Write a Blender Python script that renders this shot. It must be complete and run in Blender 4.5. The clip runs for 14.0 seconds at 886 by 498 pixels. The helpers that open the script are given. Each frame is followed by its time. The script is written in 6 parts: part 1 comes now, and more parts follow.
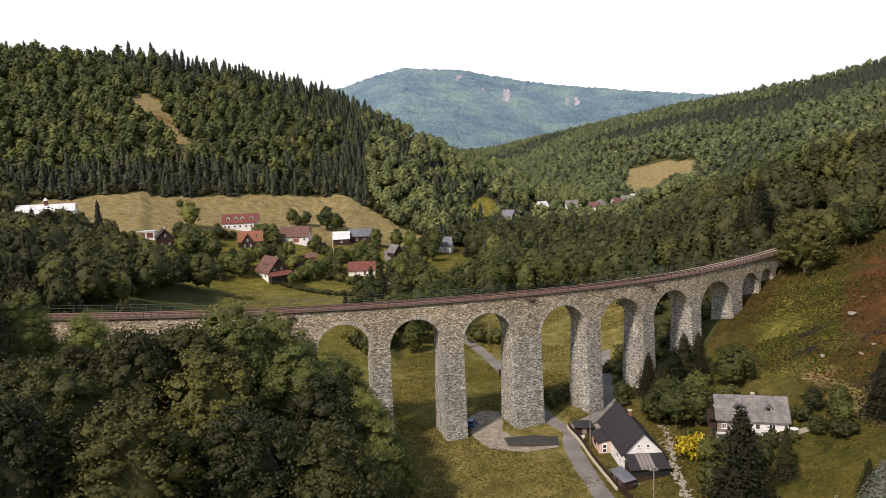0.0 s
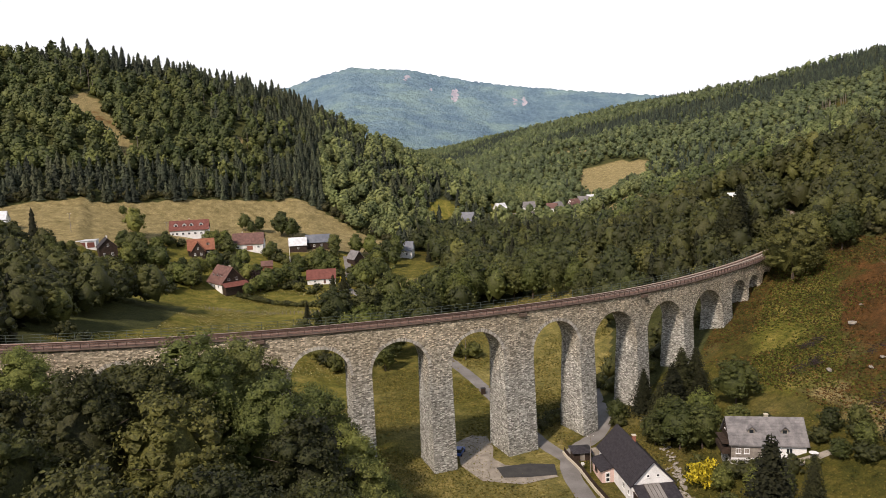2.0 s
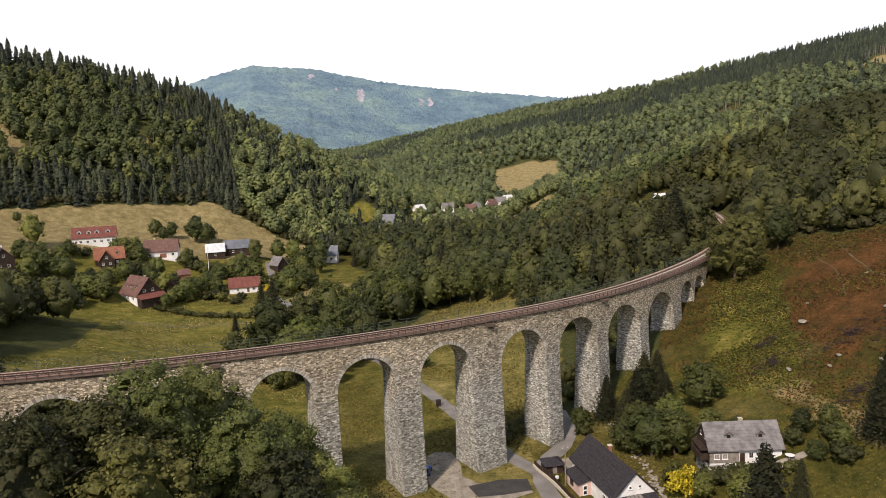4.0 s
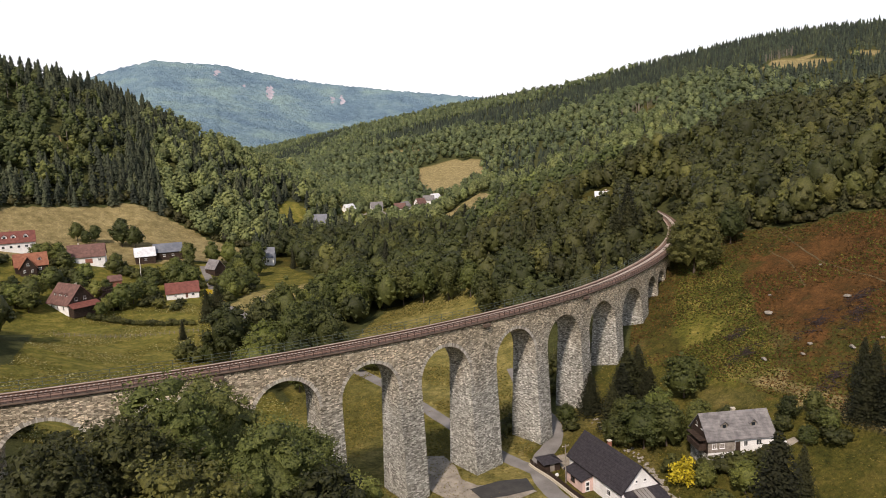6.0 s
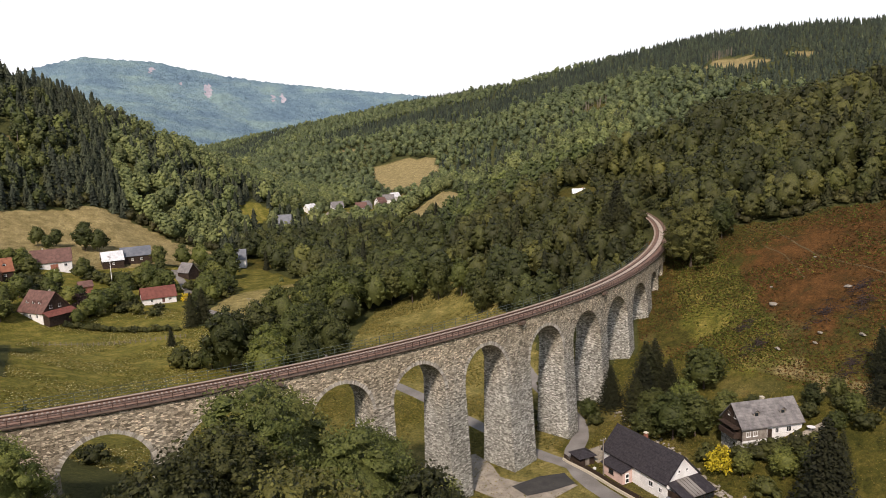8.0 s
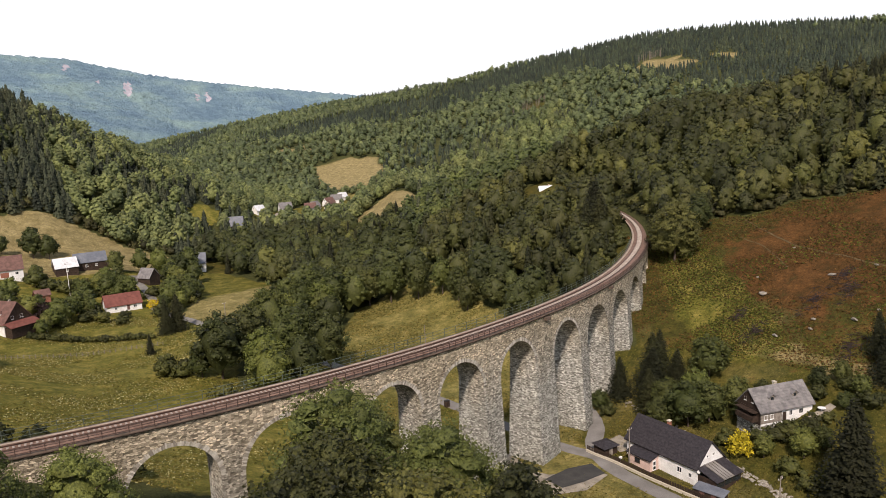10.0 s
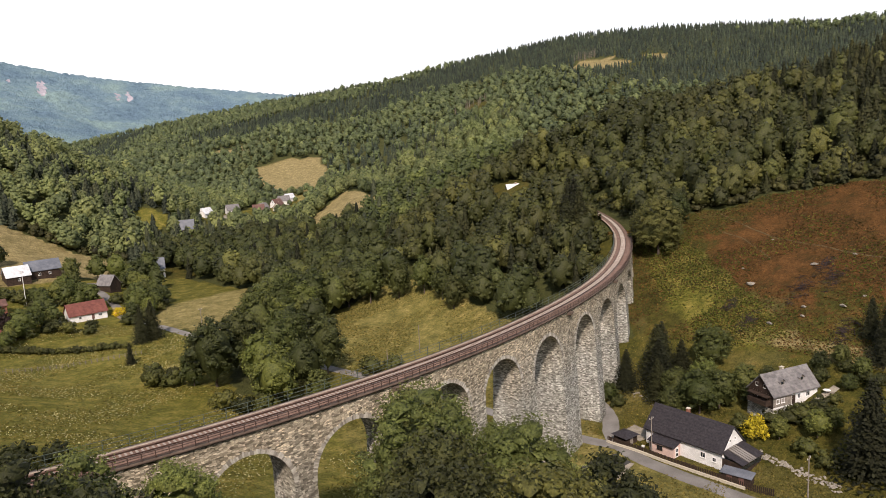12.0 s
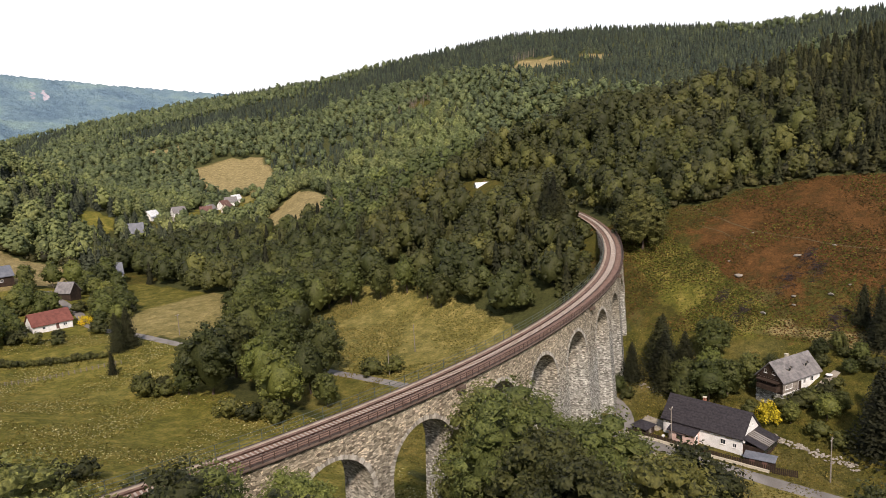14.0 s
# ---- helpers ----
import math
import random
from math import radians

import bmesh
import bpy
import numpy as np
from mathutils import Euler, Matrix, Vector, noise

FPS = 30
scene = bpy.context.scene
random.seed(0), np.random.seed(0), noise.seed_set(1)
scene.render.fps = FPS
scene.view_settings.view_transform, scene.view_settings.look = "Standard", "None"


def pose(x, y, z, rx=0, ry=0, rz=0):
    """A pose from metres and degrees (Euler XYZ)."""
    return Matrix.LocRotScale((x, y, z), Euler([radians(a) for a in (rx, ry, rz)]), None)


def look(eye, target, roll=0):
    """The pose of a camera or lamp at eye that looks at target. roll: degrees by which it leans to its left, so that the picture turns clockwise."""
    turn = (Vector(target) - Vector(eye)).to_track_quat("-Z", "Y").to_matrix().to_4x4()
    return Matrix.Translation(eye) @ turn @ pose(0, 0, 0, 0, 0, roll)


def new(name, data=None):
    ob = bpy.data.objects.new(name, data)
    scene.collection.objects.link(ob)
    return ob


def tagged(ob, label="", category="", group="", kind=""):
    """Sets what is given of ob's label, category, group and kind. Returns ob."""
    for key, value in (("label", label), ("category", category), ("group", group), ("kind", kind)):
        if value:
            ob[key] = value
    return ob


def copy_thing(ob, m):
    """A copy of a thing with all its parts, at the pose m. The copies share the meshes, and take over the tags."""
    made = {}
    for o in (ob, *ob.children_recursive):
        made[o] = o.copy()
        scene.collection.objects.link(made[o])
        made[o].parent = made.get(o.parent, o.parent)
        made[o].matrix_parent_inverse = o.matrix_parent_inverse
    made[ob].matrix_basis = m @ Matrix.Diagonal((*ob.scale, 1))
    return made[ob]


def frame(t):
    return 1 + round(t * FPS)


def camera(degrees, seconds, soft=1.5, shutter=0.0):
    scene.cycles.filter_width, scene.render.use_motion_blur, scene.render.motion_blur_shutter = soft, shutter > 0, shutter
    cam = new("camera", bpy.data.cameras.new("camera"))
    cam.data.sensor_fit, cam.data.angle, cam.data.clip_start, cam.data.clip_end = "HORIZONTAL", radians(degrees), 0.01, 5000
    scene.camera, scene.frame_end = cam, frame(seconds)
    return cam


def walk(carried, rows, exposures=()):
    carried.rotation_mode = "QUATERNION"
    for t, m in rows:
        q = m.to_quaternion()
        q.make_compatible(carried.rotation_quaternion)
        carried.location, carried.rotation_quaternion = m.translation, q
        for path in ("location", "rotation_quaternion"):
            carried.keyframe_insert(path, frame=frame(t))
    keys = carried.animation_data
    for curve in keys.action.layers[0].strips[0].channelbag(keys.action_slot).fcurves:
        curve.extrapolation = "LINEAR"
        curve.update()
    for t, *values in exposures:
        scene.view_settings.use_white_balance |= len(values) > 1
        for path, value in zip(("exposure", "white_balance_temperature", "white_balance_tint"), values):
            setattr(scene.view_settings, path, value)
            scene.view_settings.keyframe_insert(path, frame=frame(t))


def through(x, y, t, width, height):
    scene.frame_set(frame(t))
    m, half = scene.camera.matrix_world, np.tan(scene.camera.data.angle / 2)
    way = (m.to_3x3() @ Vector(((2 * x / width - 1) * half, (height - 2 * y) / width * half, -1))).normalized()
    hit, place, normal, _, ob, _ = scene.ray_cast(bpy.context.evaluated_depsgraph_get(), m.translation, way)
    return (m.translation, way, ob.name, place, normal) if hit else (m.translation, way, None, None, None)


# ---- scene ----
cam = camera(64.1, 14.0, soft=0.85)
METRES, EYE, TILT, LEAN, TURN = 120.0, 60.0, 0.0, 0.0, -6.9
ROWS = [
    (0.0, 0.0, 0.0, 0.0, -0.26, -7.45, 1.99),
    (0.5, -0.0159, 0.027, 0.0014, -0.99, -7.49, 2.1),
    (1.0, -0.0291, 0.0565, 0.0037, -1.93, -7.65, 2.23),
    (1.5, -0.0419, 0.0878, 0.0068, -3.22, -7.62, 2.25),
    (2.0, -0.0573, 0.1157, 0.0097, -4.48, -7.59, 2.23),
    (2.5, -0.0752, 0.1401, 0.0124, -5.75, -7.63, 2.18),
    (3.0, -0.0957, 0.1608, 0.0143, -7.02, -7.68, 2.14),
    (3.5, -0.1171, 0.1777, 0.0159, -8.95, -7.73, 2.16),
    (4.0, -0.1427, 0.1933, 0.0176, -12.16, -7.86, 2.21),
    (6.5, -0.3001, 0.2606, 0.0254, -20.35, -8.33, 2.23),
    (7.0, -0.3347, 0.2746, 0.0273, -21.4, -8.41, 2.29),
    (7.5, -0.37, 0.2891, 0.029, -22.79, -8.49, 2.35),
    (8.0, -0.4058, 0.3037, 0.0308, -24.27, -8.57, 2.43),
    (10.5, -0.5808, 0.3921, 0.039, -31.6, -8.99, 2.82),
    (11.0, -0.6141, 0.4123, 0.0404, -33.06, -9.05, 2.88),
    (11.5, -0.6464, 0.4333, 0.0421, -34.5, -9.14, 2.98),
    (12.0, -0.6779, 0.4555, 0.0437, -35.92, -9.24, 3.07),
    (12.5, -0.7087, 0.4787, 0.0454, -37.37, -9.33, 3.15),
    (13.0, -0.739, 0.5027, 0.0474, -38.81, -9.44, 3.21),
    (13.5, -0.7683, 0.528, 0.0493, -40.24, -9.51, 3.19),
    (14.0, -0.797, 0.5547, 0.0506, -41.58, -9.61, 3.23),
]
walk(cam, [(t, pose(0, 0, EYE, TILT, LEAN, TURN) @ pose(METRES * x, METRES * y, METRES * z, 90 + pitch, roll, yaw)) for t, x, y, z, yaw, pitch, roll in ROWS], [(0.0, 0.0, 6500, 15), (7.0, 0.0, 6500, 15), (14.0, 0.14, 6500, 15)])

# ---- world, sun, exposure ----
SUN_AZ, SUN_EL = 226.0, 45.0          # compass degrees from +y towards +x, and height
world = bpy.data.worlds.new("overcast_sky")
scene.world = world
world.use_nodes = True
wn, wl = world.node_tree.nodes, world.node_tree.links
wbg = wn["Background"]
sky = wn.new("ShaderNodeTexSky")
sky.sky_type, sky.sun_disc = 'NISHITA', False
sky.sun_elevation, sky.sun_rotation = radians(SUN_EL), radians(SUN_AZ)
cloud = wn.new("ShaderNodeTexNoise")
cloud.inputs["Scale"].default_value, cloud.inputs["Detail"].default_value = 1.6, 5
cramp = wn.new("ShaderNodeValToRGB")
cramp.color_ramp.elements[0].color = (0.93, 0.94, 0.96, 1)
cramp.color_ramp.elements[1].color = (1.06, 1.055, 1.05, 1)
cmap = wn.new("ShaderNodeMapping")
cmap.inputs["Scale"].default_value = (1, 1, 4)
wco = wn.new("ShaderNodeTexCoord")
wl.new(wco.outputs["Generated"], cmap.inputs["Vector"])
wl.new(cmap.outputs[0], cloud.inputs["Vector"])
wl.new(cloud.outputs["Fac"], cramp.inputs["Fac"])
skyscale = wn.new("ShaderNodeMixRGB")
skyscale.blend_type, skyscale.inputs[0].default_value = 'MULTIPLY', 1.0
skyscale.inputs[2].default_value = (0.02, 0.02, 0.02, 1)
wl.new(sky.outputs[0], skyscale.inputs[1])
# white haze round the horizon, clearing to a greyer blue overhead
wsep = wn.new("ShaderNodeSeparateXYZ")
wl.new(wco.outputs["Generated"], wsep.inputs[0])
high = wn.new("ShaderNodeValToRGB")
high.color_ramp.elements[0].position, high.color_ramp.elements[0].color = 0.3, (1, 1, 1, 1)
high.color_ramp.elements[1].position, high.color_ramp.elements[1].color = 0.75, (0.26, 0.31, 0.38, 1)
wl.new(wsep.outputs["Z"], high.inputs["Fac"])
haze = wn.new("ShaderNodeMixRGB")
haze.blend_type, haze.inputs[0].default_value = 'MULTIPLY', 1.0
wl.new(cramp.outputs[0], haze.inputs[1])
wl.new(high.outputs[0], haze.inputs[2])
wadd = wn.new("ShaderNodeMixRGB")
wadd.blend_type, wadd.inputs[0].default_value = 'ADD', 1.0
wl.new(skyscale.outputs[0], wadd.inputs[1])
wl.new(haze.outputs[0], wadd.inputs[2])
wl.new(wadd.outputs[0], wbg.inputs["Color"])
wbg.inputs["Strength"].default_value = 0.97
sun = new("sun", bpy.data.lights.new("sun", 'SUN'))
sun.data.energy, sun.data.angle, sun.data.color = 4.7, radians(5.0), (1.0, 0.86, 0.71)
_a, _e = radians(SUN_AZ), radians(SUN_EL)
SUN_DIR = Vector((math.sin(_a) * math.cos(_e), math.cos(_a) * math.cos(_e), math.sin(_e)))
sun.matrix_world = look(SUN_DIR * 500, (0, 0, 0))

# ---- materials ----


class Mat:
    """A small node-material builder."""

    def __init__(self, name, rough=0.85, metal=0.0, spec=0.3):
        self.m = bpy.data.materials.new(name)
        self.m.use_nodes = True
        self.n, self.l = self.m.node_tree.nodes, self.m.node_tree.links
        self.b = self.n["Principled BSDF"]
        self.b.inputs["Roughness"].default_value = rough
        self.b.inputs["Metallic"].default_value = metal
        self.b.inputs["Specular IOR Level"].default_value = spec

    def node(self, kind, **sockets):
        nd = self.n.new("ShaderNode" + kind)
        for k, v in sockets.items():
            key = k.replace("_", " ")
            if hasattr(v, "is_output"):
                self.l.new(v, nd.inputs[key])
            else:
                nd.inputs[key].default_value = v
        return nd

    def pos(self, scale=(1, 1, 1)):
        g = self.node("NewGeometry")
        mp = self.node("Mapping", Vector=g.outputs["Position"], Scale=scale)
        return mp.outputs[0]

    def obj(self, scale=(1, 1, 1)):
        g = self.node("TexCoord")
        mp = self.node("Mapping", Vector=g.outputs["Object"], Scale=scale)
        return mp.outputs[0]

    def noise(self, vec, scale, detail=4, rough=0.55):
        return self.node("TexNoise", Vector=vec, Scale=scale, Detail=detail, Roughness=rough).outputs["Fac"]

    def ramp(self, fac, *stops):
        r = self.node("ValToRGB", Fac=fac)
        el = r.color_ramp.elements
        while len(el) < len(stops):
            el.new(0.5)
        for e, (p, c) in zip(el, stops):
            e.position, e.color = p, (*c, 1)
        return r.outputs[0]

    def mix(self, fac, a, b, mode='MIX'):
        x = self.node("MixRGB")
        x.blend_type = mode
        for k, v in ((0, fac), (1, a), (2, b)):
            if hasattr(v, "is_output"):
                self.l.new(v, x.inputs[k])
            else:
                x.inputs[k].default_value = v if k == 0 or len(v) == 4 else (*v, 1)
        return x.outputs[0]

    def math(self, op, a, b=0.0):
        x = self.node("Math")
        x.operation = op
        for k, v in ((0, a), (1, b)):
            if hasattr(v, "is_output"):
                self.l.new(v, x.inputs[k])
            else:
                x.inputs[k].default_value = v
        return x.outputs[0]

    def colour(self, c):
        if hasattr(c, "is_output"):
            self.l.new(c, self.b.inputs["Base Color"])
        else:
            self.b.inputs["Base Color"].default_value = (*c, 1)
        return self

    def bump(self, height, strength=0.5, dist=0.05):
        bp = self.node("Bump", Height=height, Strength=strength, Distance=dist)
        self.l.new(bp.outputs[0], self.b.inputs["Normal"])
        return self


def two_tone(name, a, b, scale=2.0, rough=0.85, bump=0.3, dist=0.03, fine=18.0, metal=0.0):
    """A worn surface: large stains between two tones, fine grain, a little relief."""
    k = Mat(name, rough, metal)
    v = k.obj()
    big = k.noise(v, scale, 5)
    c = k.ramp(big, (0.35, a), (0.65, b))
    g = k.noise(v, fine, 3)
    c = k.mix(0.35, c, k.ramp(g, (0.3, (0.55, 0.55, 0.55)), (0.7, (1.3, 1.3, 1.3))), 'MULTIPLY')
    return k.colour(c).bump(g, bump, dist).m


def foliage(name, dark, light, warm, gloss=0.55, through=0.22, vary=0.38, speck=1.6, odd=1.0):
    """Leaves: hue per tree, tone per leaf, a little light through them."""
    k = Mat(name, gloss, 0, 0.25)
    at = k.node("Attribute")
    at.attribute_name = "tint"
    oi = k.node("ObjectInfo")
    tone = k.math('FRACT', k.math('ADD', at.outputs["Fac"], oi.outputs["Random"]))
    geo = k.node("NewGeometry")
    c = k.ramp(tone, (0.0, dark), (0.45, light), (0.8, warm), (1.0, dark))
    leaf = k.ramp(geo.outputs["Random Per Island"], (0.0, (1 - vary,) * 3), (1.0, (1 + vary,) * 3))
    c = k.mix(1.0, c, leaf, 'MULTIPLY')
    each = k.math('FRACT', k.math('MULTIPLY', tone, 61.7))
    c = k.mix(1.0, c, k.ramp(each, (0.0, (1 - 0.38 * odd, 1 - 0.36 * odd, 1 - 0.32 * odd)), (0.6, (1.0, 1.0, 1.0)), (1.0, (1 + 0.5 * odd, 1 + 0.46 * odd, 1 + 0.3 * odd))), 'MULTIPLY')
    big = k.noise(k.pos(), 0.35, 2)
    c = k.mix(0.5, c, k.ramp(big, (0.3, (0.7, 0.75, 0.7)), (0.7, (1.25, 1.2, 1.1))), 'MULTIPLY')
    # dark speckles painted in for the shaded gaps between leaves
    grain = k.noise(k.pos(), speck, 4, 0.75)
    c = k.mix(0.85, c, k.ramp(grain, (0.36, (0.42, 0.46, 0.42)), (0.64, (1.45, 1.4, 1.25))), 'MULTIPLY')
    k.colour(c)
    k.bump(grain, 0.8, 0.5 / speck)
    tr = k.node("BsdfTranslucent", Color=c)
    mx = k.node("MixShader", Fac=through)
    out = k.n["Material Output"]
    k.l.new(k.b.outputs[0], mx.inputs[1])
    k.l.new(tr.outputs[0], mx.inputs[2])
    k.l.new(mx.outputs[0], out.inputs["Surface"])
    return k.m


def terrain_material():
    k = Mat("grass_and_soil", 0.95, 0, 0.1)
    at = k.node("Attribute")
    at.attribute_name = "zone"
    sp = k.node("SeparateColor", Color=at.outputs["Color"])
    p = k.pos()
    big, mid, fine = k.noise(p, 0.035, 5), k.noise(p, 0.25, 7, 0.72), k.noise(p, 1.5, 7, 0.88)
    green = k.ramp(mid, (0.3, (0.032, 0.036, 0.009)), (0.5, (0.067, 0.063, 0.014)), (0.7, (0.12, 0.093, 0.024)))
    straw = k.ramp(mid, (0.3, (0.135, 0.11, 0.048)), (0.5, (0.245, 0.2, 0.094)), (0.7, (0.37, 0.305, 0.155)))
    lush = k.ramp(mid, (0.3, (0.07, 0.084, 0.015)), (0.5, (0.165, 0.156, 0.03)), (0.7, (0.33, 0.272, 0.075)))
    fern = k.ramp(mid, (0.3, (0.045, 0.031, 0.01)), (0.5, (0.095, 0.048, 0.016)), (0.7, (0.155, 0.074, 0.026)))
    soil = k.ramp(mid, (0.3, (0.04, 0.046, 0.016)), (0.7, (0.08, 0.085, 0.03)))
    wob = k.math('MULTIPLY', k.math('SUBTRACT', mid, 0.5), 1.3)

    def mask(ch):
        v = k.math('ADD', sp.outputs[ch], wob)
        return k.ramp(v, (0.42, (0, 0, 0)), (0.6, (1, 1, 1)))
    straw_on = k.math('ADD', sp.outputs["Red"], k.math('MULTIPLY', k.math('SUBTRACT', big, 0.5), 1.2))
    c = k.mix(k.ramp(straw_on, (0.3, (0, 0, 0)), (0.75, (1, 1, 1))), green, straw)
    c = k.mix(k.math('MULTIPLY', at.outputs["Alpha"], 0.8), c, lush)
    bracken = k.math('ADD', sp.outputs["Green"], k.math('ADD', wob, k.math('MULTIPLY', k.math('SUBTRACT', k.noise(p, 0.06, 4, 0.6), 0.5), 1.2)))
    c = k.mix(k.ramp(bracken, (0.36, (0, 0, 0)), (0.62, (1, 1, 1))), c, fern)
    c = k.mix(mask("Blue"), c, soil)
    c = k.mix(0.75, c, k.ramp(fine, (0.34, (0.3, 0.32, 0.28)), (0.5, (0.95, 0.95, 0.95)), (0.66, (1.8, 1.7, 1.5))), 'MULTIPLY')
    k.colour(c)
    tuft = k.math('ADD', fine, k.math('MULTIPLY', mid, 1.5))
    return k.bump(tuft, 0.9, 0.5).m


def stone_material(name, tones, cell=1.7, flat=1.9, joint=(0.1, 0.09, 0.075), blotch=(0.75, 0.72, 0.66)):
    """Rubble masonry: flat stones of different tone in recessed joints."""
    k = Mat(name, 0.92, 0, 0.2)
    v = k.obj((1, 1, flat))
    warp = k.node("TexNoise", Vector=v, Scale=1.2, Detail=4)
    vv = k.mix(0.24, v, warp.outputs["Color"], 'ADD')
    cells = k.node("TexVoronoi", Vector=vv, Scale=cell, Randomness=0.7)
    edge = k.node("TexVoronoi", Vector=vv, Scale=cell, Randomness=0.7)
    edge.feature = 'DISTANCE_TO_EDGE'
    tone = k.node("SeparateColor", Color=cells.outputs["Color"]).outputs["Red"]
    c = k.ramp(tone, (0.0, tones[0]), (0.35, tones[1]), (0.7, tones[2]), (1.0, tones[3]))
    gap = k.ramp(edge.outputs["Distance"], (0.0, (1, 1, 1)), (0.045, (0, 0, 0)))
    c = k.mix(gap, c, joint)
    stain = k.noise(k.obj((1, 1, 0.35)), 0.16, 5, 0.65)
    c = k.mix(0.8, c, k.ramp(stain, (0.32, blotch), (0.68, (1.2, 1.17, 1.12))), 'MULTIPLY')
    tone_height = k.math('ADD', k.node("SeparateXYZ", Vector=k.pos()).outputs["Z"], k.math('MULTIPLY', k.noise(k.pos((1, 1, 0.25)), 0.35, 5, 0.7), 14.0))
    brown = k.ramp(k.math('DIVIDE', tone_height, 40.0), (0.56, (0, 0, 0)), (0.86, (1, 1, 1)))     # sunlight's warm tone put into the colour towards the deck, cooler below
    c = k.mix(brown, k.mix(1.0, c, (0.95, 1.0, 1.04), 'MULTIPLY'), k.mix(1.0, c, (1.06, 0.98, 0.84), 'MULTIPLY'))
    grain = k.noise(k.obj(), 9, 4, 0.7)
    c = k.mix(0.5, c, k.ramp(grain, (0.25, (0.6, 0.6, 0.6)), (0.75, (1.35, 1.35, 1.35))), 'MULTIPLY')
    k.colour(c)
    h = k.math('ADD', k.ramp(edge.outputs["Distance"], (0.0, (0, 0, 0)), (0.08, (1, 1, 1))),
               k.math('ADD', k.math('MULTIPLY', grain, 0.35), k.math('MULTIPLY', tone, 0.9)))
    return k.bump(h, 1.0, 0.22).m


def arch_stone():
    k = Mat("dressed_arch_stone", 0.92, 0, 0.2)
    oi = k.node("ObjectInfo")
    c = k.ramp(oi.outputs["Random"], (0.0, (0.2, 0.184, 0.155)), (0.5, (0.36, 0.338, 0.295)), (1.0, (0.56, 0.535, 0.48)))
    g = k.noise(k.pos(), 7, 4, 0.7)
    c = k.mix(0.6, c, k.ramp(g, (0.25, (0.6, 0.6, 0.6)), (0.75, (1.35, 1.35, 1.35))), 'MULTIPLY')
    return k.colour(c).bump(g, 0.8, 0.06).m


